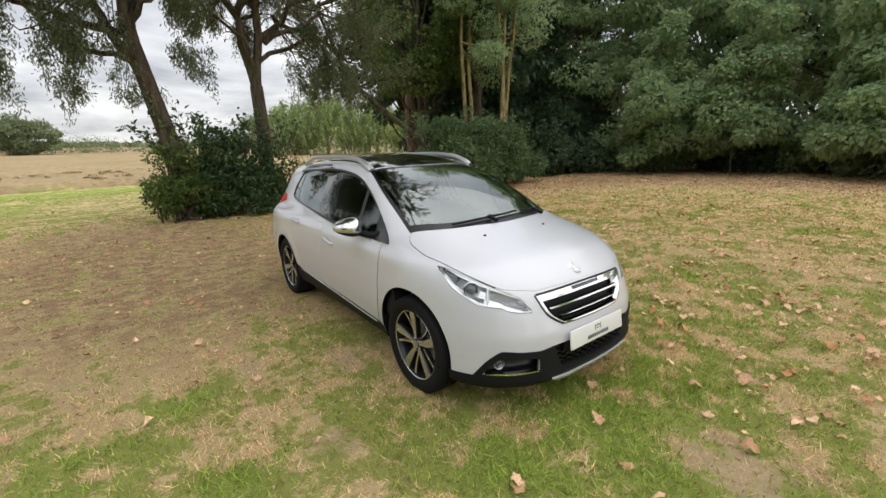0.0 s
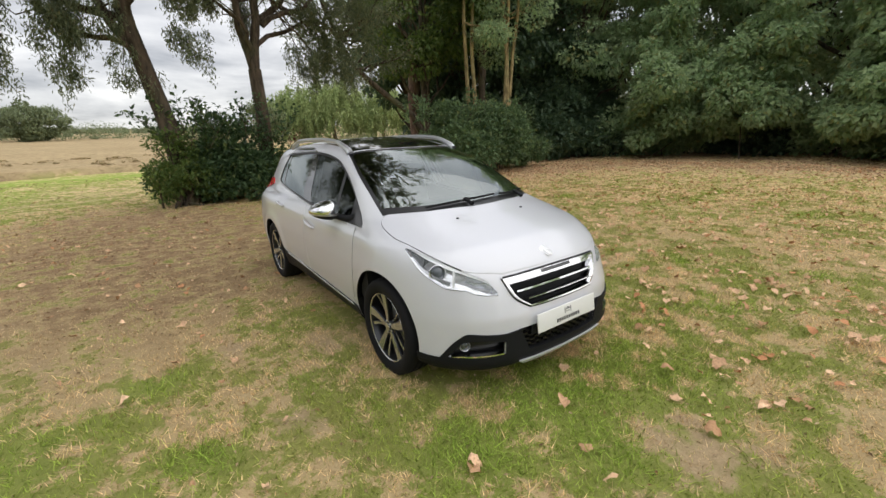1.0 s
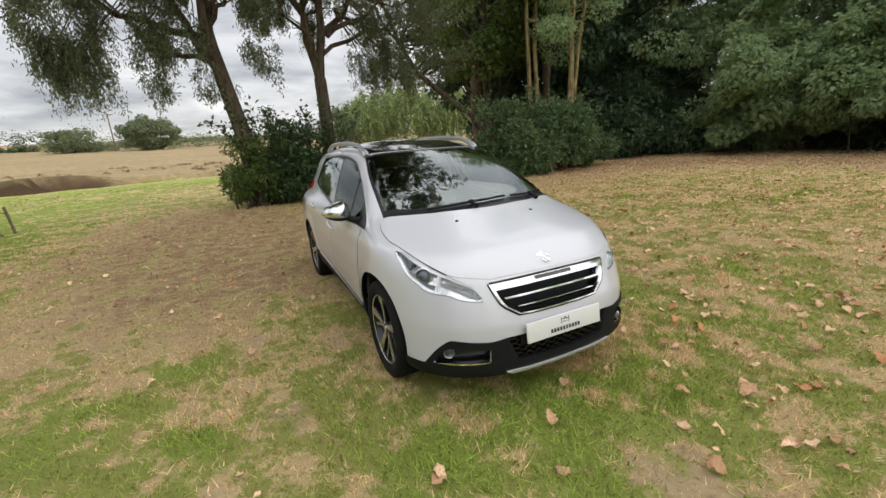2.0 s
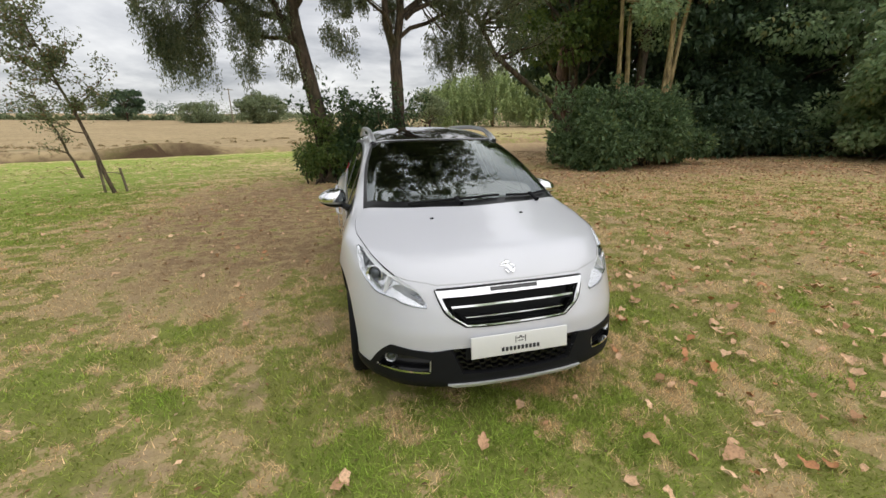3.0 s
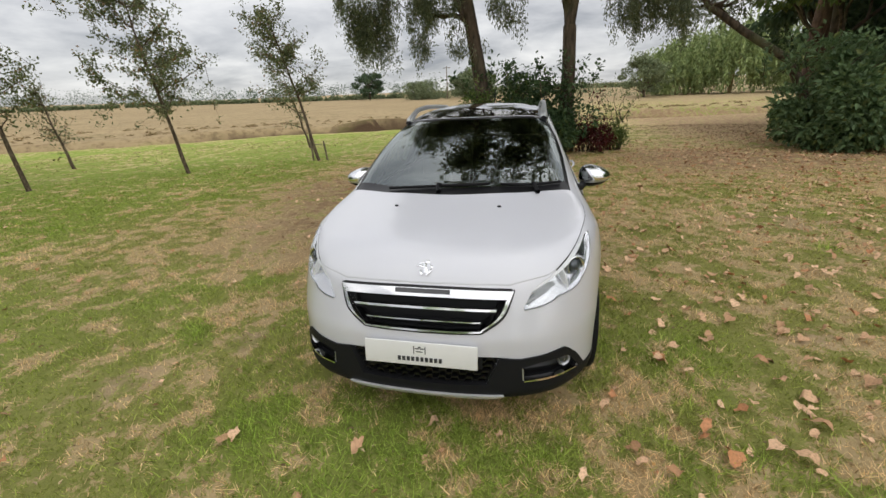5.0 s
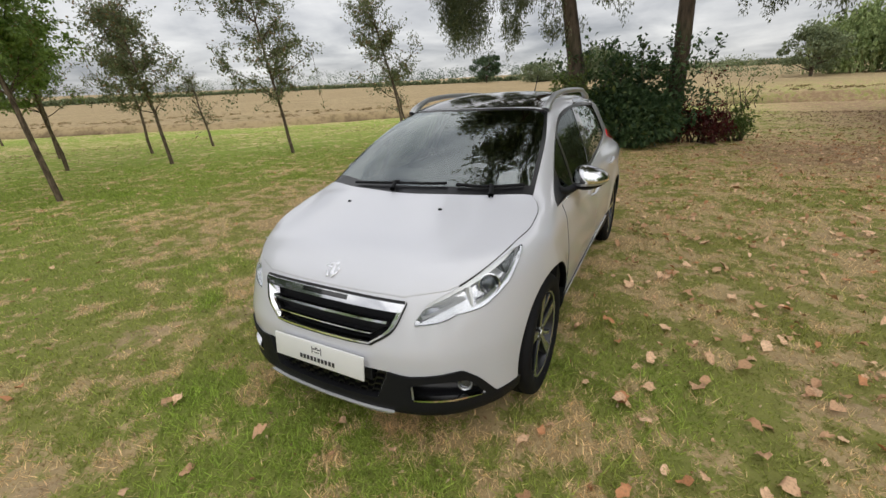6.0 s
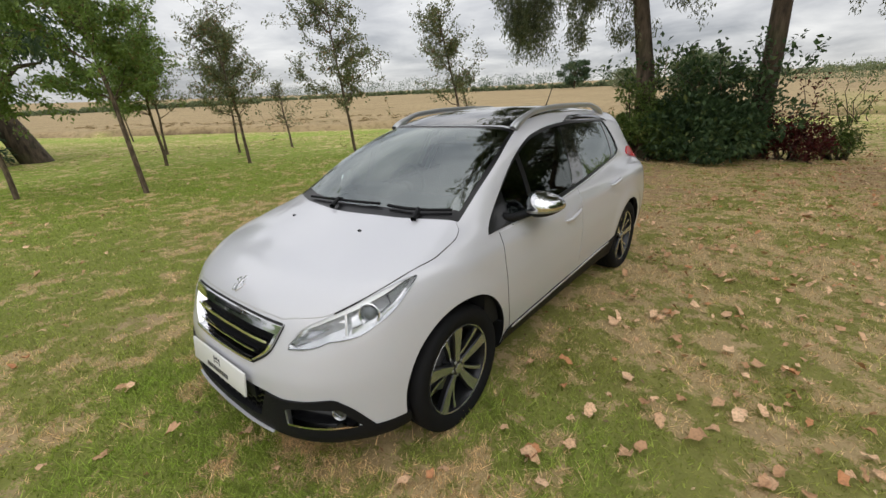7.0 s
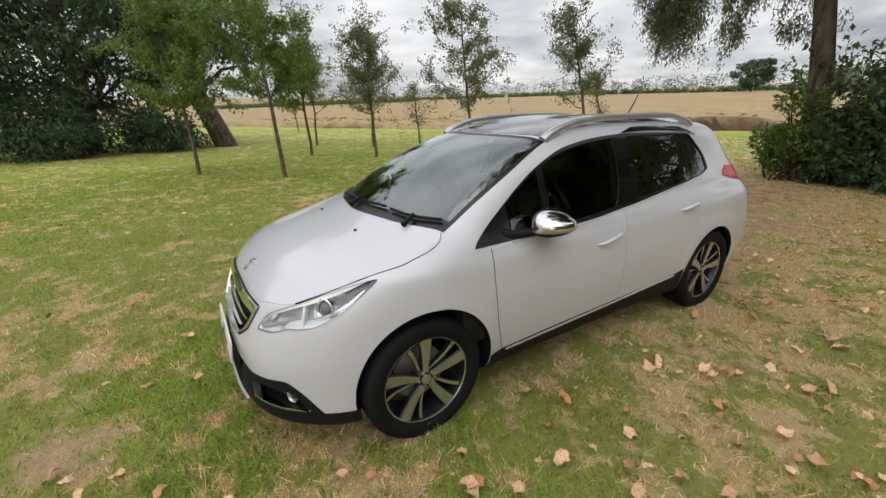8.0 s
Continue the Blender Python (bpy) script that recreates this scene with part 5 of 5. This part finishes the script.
def build_panels(car):
    part("bonnet", skin(BONNET_PATCH, from_top, .0025, .004, 70, 60), PAINT, car)
    part("roof_glass", skin(ROOF_PATCH, from_top, .003, .006, 40, 50), BLACK_GLOSS, car, "black panoramic glass roof")
    for s, nm in ((-1, "right"), (1, "left")):
        r = from_side(s)
        for patch, a, b, y0, z0, y1, z1 in ((FRONT_DOOR, FRONT_SEAM, MIDDLE_SEAM, 1.18, .768, 1.40, .805), (REAR_DOOR, None, REAR_SEAM, 2.045, .852, 2.265, .879)):
            door = part("door", skin(patch, r, .0025, .004, 50, 40), PAINT, car)
            for line in (a, b):
                if line:
                    part("door_seam", strip(line, .0055, r, .0012, .004), RUBBER, door, "dark rubber door seam")
            scoop = skin(coons(edge(y0 + .03, z0 - .02, y1 - .05, z1 - .03), edge(y0 + .03, z0 + .03, y1 - .05, z1 + .025), edge(y0 + .03, z0 - .02, y0 + .03, z0 + .03), edge(y1 - .05, z1 - .03, y1 - .05, z1 + .025)),
                         r, .0030, .004, 16, 10, lift_fn=lambda u, v: .0012 * np.sin(np.pi * u) * np.sin(np.pi * v))
            part("handle_cup", scoop, PAINT, door)
            p = on_form(r, y0, z0, y0 + .03, z0 + .006, (y0 + y1) / 2, (z0 + z1) / 2 + .004, y1 - .03, z1 - .002, y1, z1)
            p[:, 0] += s * np.array([.004, .026, .034, .028, .006])
            t = np.linspace(0, 1, 5)
            q = np.stack([np.interp(np.linspace(0, 1, 17), t, p[:, n]) for n in range(3)], -1)
            part("handle", mesh_of("handle", *tubes([(q, (.009 + .004) * np.sin(.25 + 2.64 * np.linspace(0, 1, 17)) + 0 * np.sin(np.pi * np.linspace(0, 1, 17)))], 10), PAINT, True), None, door, "white bow door handle")
        top = from_top
        part("bonnet_seam", strip(lambda t: BONNET_SIDE(.24 + .76 * t) * [s, 1], .0048, top, .0012, .004), RUBBER, car, "dark bonnet seam")
        part("tail_lamp", skin(TAIL_PATCH, r, .008, .02, 16, 8), RED_LENS, car, "red wrap-round tail lamp")
        part("roof_arch_trim", skin(ARCH_BLACK, r, .004, .008, 30, 6), BLACK_GLOSS, car, "gloss black arch above the rear window")
        # sill
        low, line = edge(.40, .185, 2.16, .20), edge(.40, .300, .476, .313, 1.425, .345, 2.095, .38, 2.16, .40)
        part("sill", skin(coons(low, line, edge(.40, .185, .40, .300), edge(2.16, .20, 2.16, .40)), r, .008, .012, 50, 6), BLACK_PLASTIC, car, "black grained plastic sill")
        part("sill_strip", strip(edge(.50, .306, 1.425, .338, 2.06, .371), .013, r, .013, .008), SKID, car, "thin chrome sill strip")


def build_glass(car):
    part("windscreen", skin(SCREEN_PATCH, from_top, -.003, .004, 40, 26, (.018, .982), (.085, .962), pane=GLASS), None, car, "windscreen reflecting trees and cloud")
    for u, v in (((0, 1), (0, .085)), ((0, 1), (.962, 1)), ((0, .018), (.085, .962)), ((.982, 1), (.085, .962))):
        part("windscreen_border", skin(SCREEN_PATCH, from_top, -.003, .006, 40 if u == (0, 1) else 4, 4 if u == (0, 1) else 26, u, v), BLACK_TRIM, car, "black windscreen border")
    for s in (-1, 1):
        r = from_side(s)
        for name, u, v, mat in (("mirror_triangle", (0, .105), (0, 1), BLACK_TRIM), ("quarter_glass", (.11, .215), (.05, .95), GLASS_SIDE), ("pillar_trim", (.215, .235), (0, 1), BLACK_TRIM),
                                ("front_window", (.235, .492), (.04, .97), GLASS_SIDE), ("pillar_trim", (.492, .588), (0, 1), BLACK_GLOSS), ("rear_window", (.588, .895), (.04, .97), GLASS_DARK),
                                ("pillar_trim", (.895, .915), (0, 1), BLACK_GLOSS), ("quarter_glass", (.915, .99), (.05, .95), GLASS_DARK)):
            clear_one = "glass" in name or "window" in name
            part(name, skin(WINDOW_PATCH, r, -.004 if clear_one else -.001, .005, 30, 14, u, v, pane=mat if clear_one else None), mat, car)
        for v in ((-.012, .045), (.965, 1.012)):
            part("window_trim", skin(WINDOW_PATCH, r, .002, .008, 70, 4, (.0, 1.0), v), BLACK_TRIM, car)
        part("window_trim", skin(WINDOW_PATCH, r, .002, .008, 4, 24, (.988, 1.008), (-.01, 1.01)), BLACK_TRIM, car)
        part("belt_strip", strip(edge(.55, .896, 1.046, .904, 1.52, .937, 2.01, .981, 2.32, 1.012, 2.50, 1.036), .007, r, .006, .008), SKID, car, "thin bright belt strip")


def build_nose(car):
    N = from_nose()
    # grille
    grille = part("grille", skin(GRILLE_PATCH, N, -.05, .02, 50, 10, (.01, .99), (.01, .99)), BLACK_PLASTIC, car, "black radiator grille with chrome slats")
    for u, v, lift in (((0, 1), (.875, 1.0), .010), ((0, 1), (0, .07), .012), ((0, .018), (.07, .875), .008), ((.982, 1), (.07, .875), .008)):
        long = u == (0, 1)
        part("grille_surround", skin(GRILLE_PATCH, N, lift, .04, 50 if long else 4, 5 if long else 14, u, v), BRIGHT, grille, "chrome grille surround")
    for line in (edge(-34.8, .707, -20, .712, 0, .714, 20, .712, 34.8, .707), edge(-22.3, .535, -29.8, .597, -35.5, .706), edge(22.3, .535, 29.8, .597, 35.5, .706), edge(-22.3, .535, -10, .530, 10, .530, 22.3, .535)):
        part("grille_gap", strip(line, .010, N, .0025, .006), RUBBER, grille, "dark gap round the grille")
    part("grille_badge_bar", skin(GRILLE_PATCH, N, .013, .01, 24, 4, (.33, .67), (.925, .992)), BLACK_GLOSS, grille, "dark inlay in the chrome")
    for v, u0 in ((.37, .085), (.68, .045)):
        part("slat", skin(GRILLE_PATCH, N, -.012, .02, 50, 6, (u0 - .02, 1.02 - u0), (v - .09, v)), BLACK_PLASTIC, grille)
        part("slat_edge", skin(GRILLE_PATCH, N, .003, .012, 50, 4, (u0, 1 - u0), (v - .004, v + .036)), BRIGHT, grille, "chrome slat edge")
    # lower intake with a honeycomb of bars
    intake = part("intake", skin(INTAKE_PATCH, N, -.06, .01, 40, 6, (.01, .99), (.01, .99)), BLACK_PLASTIC, car, "black lower intake with a mesh")
    for v in (.12, .34, .56, .78):
        part("mesh_bar", skin(lambda u, w, v=v: INTAKE_PATCH(u, np.clip(v + .05 * np.sign(np.sin(u * 60)) + w * .07, 0, 1)), N, -.012, .02, 110, 3), BLACK_TRIM, intake)
    # black lower bumper in pieces round the openings
    low = edge(-71, .20, -58, .192, -30, .188, 0, .186, 30, .188, 58, .192, 71, .20)
    rim = edge(-71, .272, -60.4, .276, -55.5, .288, -44, .295, -34.4, .300, -23, .290, -8, .282, 8, .282, 23, .290, 34.4, .302, 44, .296, 55.5, .288, 60.4, .276, 71, .272)
    pieces = [skin(coons(low, rim, edge(-71, .20, -71, .272), edge(71, .20, 71, .272)), N, .008, .03, 120, 8)]
    for s in (-1, 1):
        M = from_nose(s)
        pieces.append(skin(coons(edge(23, .285, 34.4, .300), edge(27.5, .425, 34.2, .414), edge(23, .285, 27.5, .425), edge(34.4, .300, 34.3, .36, 34.2, .414)), M, .008, .03, 10, 10))
        pieces.append(skin(coons(edge(34.2, .372, 42, .389, 50, .381, 55.8, .30, 57, .284), edge(34.2, .414, 42, .422, 48.5, .430, 53.2, .390, 60.4, .276), edge(34.2, .372, 34.2, .414), edge(57, .284, 60.4, .276)), M, .008, .03, 30, 6))
    part("lower_bumper", joined(pieces), BLACK_PLASTIC, car, "black grained plastic lower bumper")
    part("skid_trim", skin(coons(edge(-26, .209, 0, .204, 26, .209), edge(-28.5, .236, 0, .231, 28.5, .236), edge(-26, .209, -28.5, .236), edge(26, .209, 28.5, .236)), N, .020, .02, 50, 5), SKID, car, "satin silver skid trim")
    part("plate_recess", skin(coons(edge(-22, .372, 22, .372), edge(-22, .425, 22, .425), edge(-22, .372, -22, .425), edge(22, .372, 22, .425)), N, .004, .03, 30, 4), BLACK_PLASTIC, car)
    # plate with plain bars in place of its writing
    plate = part("number_plate", slab(.520, .010, .111, .004, (0, -.763, .437), -7), PLATE, car, "white front plate with grey marks")
    tilt = Matrix.Rotation(radians(-7), 4, "X")
    for x, z, w, h in [(-.095 + .0211 * n, -.024, .0145, .021) for n in range(10)] + [(-.026, .020, .004, .036), (.026, .020, .004, .036), (-.012, .026, .018, .005), (.012, .026, .018, .005), (0, .012, .030, .004), (0, .033, .012, .008)]:
        at = Vector((0, -.763, .437)) + tilt @ Vector((x, -.0058, z))
        part("plate_mark", slab(w, .002, h, .0005, at, -7, 1), INK, plate, "grey mark")
    for s in (-1, 1):
        M = from_nose(s)
        bowl = lambda u, v: .05 * (1 - np.clip(np.minimum(np.minimum(u, 1 - u) * 9, np.minimum(v, 1 - v) * 3.2), 0, 1) ** .7)
        lamp = part("headlamp", skin(LAMP_PATCH, M, -.055, .004, 60, 14, (.005, .995), (.01, .99), bowl), LAMP_SILVER, car, "clear headlamp with a chrome bowl and a bright upper strip")
        part("light_strip", skin(LAMP_PATCH, M, -.008, .016, 60, 5, (.03, .97), (.80, .97)), LAMP_WHITE, lamp, "white light strip along the lamp's top")
        part("lamp_divider", skin(LAMP_PATCH, M, -.012, .03, 5, 12, (.415, .432), (.05, .82)), LAMP_WHITE, lamp)
        part("lamp_bezel", skin(LAMP_PATCH, M, -.018, .02, 24, 6, (.46, .90), (.06, .20)), LAMP_SILVER, lamp)
        part("inner_bezel", skin(LAMP_PATCH, M, -.024, .02, 16, 6, (.76, .96), (.18, .66)), LAMP_DARK, lamp)
        c = on_form(M, 63.0, .742, lift=-.032)[0]
        d = Vector((s * .52, -.83, .18)).normalized()
        turn = Matrix.Translation(c) @ d.to_track_quat("X", "Z").to_matrix().to_4x4()
        ring = lathe_mesh([-.03, .036, .004, .044, .012, .046, .014, .042, .008, .036, -.01, .033], CHROME, 40)
        eye = lathe_mesh([-.02, .0335, .002, .033, .012, .026, .018, .014, .020, .001], GLASS_LENS, 32)
        for nm, me in (("projector_ring", ring), ("projector_lens", eye)):
            ob = part(nm, me, None, lamp)
            ob.matrix_basis = turn
        part("lamp_cover", skin(LAMP_PATCH, M, .001, .003, 60, 12, (.0, 1.0), (.0, 1.0), pane=GLASS_LAMP), None, lamp, "clear lamp cover").visible_shadow = False
        part("lamp_seal", strip(edge(37.1, .622, 42.5, .629, 47, .642, 50.5, .660, 52.2, .661, 57.5, .668, 65, .711, 69.5, .744, 74.5, .793, 80, .845), .0025, M, .001, .004), SATIN, lamp)
        fog = part("fog_recess", skin(FOG_PATCH, M, -.05, .004, 30, 8, (.01, .99), (.01, .99)), BLACK_TRIM, car, "dark fog lamp recess")
        part("fog_trim", skin(FOG_PATCH, M, .010, .03, 40, 4, (.02, .98), (.0, .10)), BRIGHT, fog, "chrome strip below the fog lamp")
        part("fog_trim", skin(FOG_PATCH, M, .006, .03, 4, 10, (.0, .026), (.1, .85)), SATIN, fog, "satin strip beside the fog lamp")
        f = on_form(M, 50.5, .350, lift=-.022)[0]
        d2 = Vector((s * .45, -.9, 0)).normalized()
        t2 = Matrix.Translation(f) @ d2.to_track_quat("X", "Z").to_matrix().to_4x4()
        for nm, me in (("fog_lamp_ring", lathe_mesh([-.03, .027, .006, .031, .010, .029, .004, .024, -.02, .016], SATIN, 32)), ("fog_lamp_lens", lathe_mesh([-.005, .025, .004, .022, .008, .014, .010, .001], GLASS_LENS, 28))):
            part(nm, me, None, fog).matrix_basis = t2
    # emblem: a plain upright chrome figure of bars
    c = on_form(from_top, 0, -.588)[0]
    base = Matrix.Translation(c) @ Matrix.Rotation(radians(-58), 4, "X")
    em = None
    for x, z, w, h, a in [(0, 0, .020, .058, -18), (.020, -.022, .012, .040, 35), (-.018, -.024, .012, .034, -30), (-.026, .012, .040, .011, 12), (-.022, .030, .034, .010, -18), (.024, .012, .030, .012, 40), (.002, .036, .026, .020, 0)]:
        me = slab(w, .007, h, .0025, (0, 0, 0), 0, 2)
        ob = part("emblem" if em is None else "emblem_bar", me, BRIGHT, em or car, "chrome emblem on the bonnet" if em is None else "")
        m = base @ Matrix.Translation((x, -.003, z)) @ Matrix.Rotation(radians(a), 4, "Y")
        ob.matrix_basis = m if em is None else em.matrix_basis.inverted() @ m
        em = em or ob
    for s in (-1, 1):
        c = on_form(from_top, s * .29, -.097)[0]
        part("washer_jet", egg(c + [0, 0, .003], (.012, .009, .007), 2.2, 14, 8), BLACK_PLASTIC, car, "small black washer jet")


def build_fittings(car):
    for s in (-1, 1):
        # roof rail: flat silver bow on two feet
        y = np.linspace(.985, 2.56, 44)
        x = .515 - .03 * np.clip((y - 1.0) / 1.5, 0, 1) ** 2
        foot = on_form(from_top, *np.stack([s * x, y], -1).ravel())
        t = (y - y[0]) / (y[-1] - y[0])
        arch = .062 * np.clip(np.minimum(t / .16, (1 - t) / .16), 0, 1) ** .6
        p = foot + np.stack([0 * t, 0 * t, arch - .004], -1)
        V, F = tubes([(p, .019 + .010 * np.exp(-(t / .07) ** 2) + .010 * np.exp(-((1 - t) / .07) ** 2))], 12)
        part("roof_rail", mesh_of("roof_rail", V, F, SATIN, True), None, car, "satin silver roof rail")
        # mirror
        c = np.array([s * .868, .735, .974])
        mirror = part("mirror", egg(c, (.099, .108, .084), 2.3, 36, 14, -.98, -.30, .02, s * .5), BLACK_PLASTIC, car, "door mirror with a chrome cap")
        part("mirror_cap", egg(c + [0, -.002, 0], (.103, .112, .097), 2.3, 36, 20, -.12, 1.0, .02, s * .5), CHROME, mirror, "chrome mirror cap")
        part("mirror_band", egg(c, (.102, .111, .095), 2.3, 36, 6, -.32, -.12, .02, s * .5), SATIN, mirror, "silver indicator band")
        a = on_form(from_side(s), .52, .945)[0]
        arm = np.array([a + [-s * .02, .0, -.012], a + [s * .015, .05, -.02], c + [-s * .06, .0, -.042], c + [-s * .02, 0, -.04]])
        part("mirror_arm", mesh_of("mirror_arm", *tubes([(arm, np.array([.032, .024, .022, .018]))], 12), BLACK_PLASTIC, True), None, mirror)
    # wipers
    for pts, knob in ((((-.40, .105), (-.22, .085), (-.08, .082), (.08, .090), (.22, .112)), (-.09, .078)), (((.28, .115), (.40, .135), (.50, .168), (.62, .225)), (.47, .145))):
        flatp = np.array(pts).ravel()
        b = on_form(from_top, *flatp, lift=.012)
        q = np.stack([np.interp(np.linspace(0, 1, 20), np.linspace(0, 1, len(b)), b[:, n]) for n in range(3)], -1)
        wiper = part("wiper", mesh_of("wiper", *tubes([(q, np.full(20, .008))], 8), BLACK_PLASTIC, True), None, car, "black wiper resting at the screen's foot")
        k = on_form(from_top, *knob, lift=.020)[0]
        e = on_form(from_top, knob[0] + .02, knob[1] - .065, lift=.016)[0]
        part("wiper_arm", mesh_of("wiper_arm", *tubes([(np.array([q[10] + [0, 0, .008], k, k * .4 + e * .6, e]), np.array([.009, .012, .012, .016]))], 8), BLACK_PLASTIC, True), None, wiper)
    a = on_form(from_top, 0, 2.48)[0]
    ant = part("antenna", mesh_of("antenna", *tubes([(np.array([a + [0, 0, .01], a + [0, .05, .07], a + [0, .12, .17]]), np.array([.006, .005, .004]))], 6), BLACK_PLASTIC, True), None, car, "short black roof antenna")
    part("antenna_foot", egg(a + [0, .0, .004], (.022, .035, .016), 2.2, 18, 8), BLACK_PLASTIC, ant)


def build_cabin(car):
    part("dashboard", slab(1.32, .52, .26, .07, (0, .55, .80), 6, 4), LINING, car, "dark dashboard")
    part("instrument_hood", slab(.36, .22, .10, .04, (-.36, .66, .945), 0, 4), LINING, car)
    n = 40
    a = np.arange(n + 1) * 2 * np.pi / n
    ring = np.stack([-.36 + .175 * np.cos(a), .90 + .06 * np.sin(a), .93 + .165 * np.sin(a)], -1)
    wheel = part("steering_wheel", mesh_of("steering_wheel", *tubes([(ring, np.full(n + 1, .016))], 8), LINING, True), None, car, "dark steering wheel")
    part("steering_hub", egg((-.36, .89, .925), (.07, .04, .06), 2.6, 20, 10), LINING, wheel)
    for x in (-.36, .36):
        seat = part("seat", slab(.50, .52, .16, .06, (x, 1.30, .60), 8, 4), CLOTH, car, "dark cloth front seat")
        part("backrest", slab(.48, .14, .62, .06, (x, 1.62, .90), -16, 4), CLOTH, seat)
        part("headrest", slab(.26, .10, .17, .05, (x, 1.74, 1.25), -10, 4), CLOTH, seat)
    bench = part("rear_bench", slab(1.20, .48, .16, .06, (0, 2.08, .62), 6, 4), CLOTH, car, "dark cloth rear bench")
    part("rear_backrest", slab(1.20, .14, .56, .06, (0, 2.36, .90), -16, 4), CLOTH, bench)
    part("rear_view_mirror", slab(.22, .03, .06, .014, (0, .93, 1.29), 10, 3), LINING, car)
    for s in (-1, 1):
        g = on_form(from_side(s), 1.50, .98, 1.58, 1.32, lift=-.05)
        part("seat_belt", mesh_of("seat_belt", *tubes([(g, np.array([.022, .022]))], 6), PALE_BELT), None, car, "grey seat belt on the pillar")


def wheel_meshes():
    """Tyre, rim, spokes and hub round the x axis, face towards +x."""
    tyre = lathe_mesh([.080, .224, .094, .234, .104, .258, .106, .280, .101, .300, .092, .311, .075, .3165, .052, .318, .050, .312, .042, .312, .040, .318, .006, .319, .005, .312, -.005, .312, -.006, .319,
                       -.040, .318, -.042, .312, -.050, .312, -.052, .318, -.075, .3165, -.092, .311, -.101, .300, -.106, .280, -.104, .258, -.094, .234, -.080, .224], TYRE, 72, sharp=50)
    rim = lathe_mesh([.086, .229, .090, .226, .086, .220, .070, .214, .030, .203, -.06, .200, -.084, .216, -.088, .228], RIM_DARK, 72)
    lip = lathe_mesh([.087, .2285, .0915, .226, .087, .2195], RIM_LIGHT, 72)
    disc = lathe_mesh([.0, .02, .0, .140, -.012, .140, -.012, .02], SATIN, 40)
    hub = lathe_mesh([.01, .052, .064, .050, .074, .040, .078, .030, .080, .001], RIM_DARK, 30)
    cap = lathe_mesh([.074, .028, .083, .026, .085, .001], RIM_LIGHT, 24)

    def spoke(r0, r1, w0, w1, skew, front, depth, mats):
        bm = bmesh.new()
        n = 9
        rows = []
        for i in range(n):
            t = i / (n - 1)
            r = r0 + (r1 - r0) * t
            w = (w0 + (w1 - w0) * t) / 2
            off = skew * np.sin(t * np.pi * .55)
            x = front(t)
            rows.append([bm.verts.new((x + dx, off + w * k, r)) for k, dx in ((-1, -.006), (-.8, 0), (.8, .0015), (1, -.005), (.85, -depth), (-.85, -depth))])
        for a, b in zip(rows, rows[1:]):
            for k in range(6):
                f = bm.faces.new((a[k], a[(k + 1) % 6], b[(k + 1) % 6], b[k]))
                f.material_index = 0 if k == 1 else 1
        bm.faces.new(rows[0]); bm.faces.new(rows[-1])
        bmesh.ops.recalc_face_normals(bm, faces=bm.faces)
        me = bpy.data.meshes.new("spoke")
        bm.to_mesh(me); bm.free()
        for m in mats:
            me.materials.append(m)
        sharp_edges(me, 25)
        return me
    broad = spoke(.030, .219, .034, .074, .018, lambda t: .074 + .012 * t ** 1.5, .034, (RIM_LIGHT, RIM_DARK))
    thin = spoke(.045, .217, .014, .024, .034, lambda t: .056 + .022 * t ** 1.4, .026, (RIM_LIGHT, RIM_DARK))
    bolt = lathe_mesh([.060, .009, .076, .009, .078, .001], SATIN, 8)
    return tyre, rim, lip, disc, hub, cap, broad, thin, bolt


def build_wheels(car):
    tyre, rim, lip, disc, hub, cap, broad, thin, bolt = wheel_meshes()
    for s, y, spin, steer in ((-1, .015, 10, 0), (1, .015, 5, 0), (-1, REAR_AXLE, 40, 0), (1, REAR_AXLE, -8, 0)):
        w = part("wheel", rim, None, car, "anthracite alloy wheel with machined spokes")
        w.matrix_basis = Matrix.Translation((s * .716, y, .299)) @ Matrix.Rotation(0 if s > 0 else np.pi, 4, "Z") @ Matrix.Rotation(radians(spin), 4, "X")
        part("tyre", tyre, None, w, "black road tyre")
        part("rim_lip", lip, None, w)
        part("brake_disc", disc, None, w)
        part("hub", hub, None, w)
        part("hub_cap", cap, None, w)
        for n in range(5):
            for nm, me, a in (("spoke", broad, 0), ("thin_spoke", thin, 30)):
                part(nm, me, None, w).matrix_basis = Matrix.Rotation(radians(72 * n + a), 4, "X")
            part("bolt", bolt, None, w).matrix_basis = Matrix.Rotation(radians(72 * n + 18), 4, "X") @ Matrix.Translation((0, 0, .037))


def build_car():
    car = empty("car", "white compact crossover car parked on the grass", "car")
    build_body(car)
    build_panels(car)
    build_glass(car)
    build_nose(car)
    build_fittings(car)
    build_cabin(car)
    build_wheels(car)


build_car()
build_fallen_leaves()
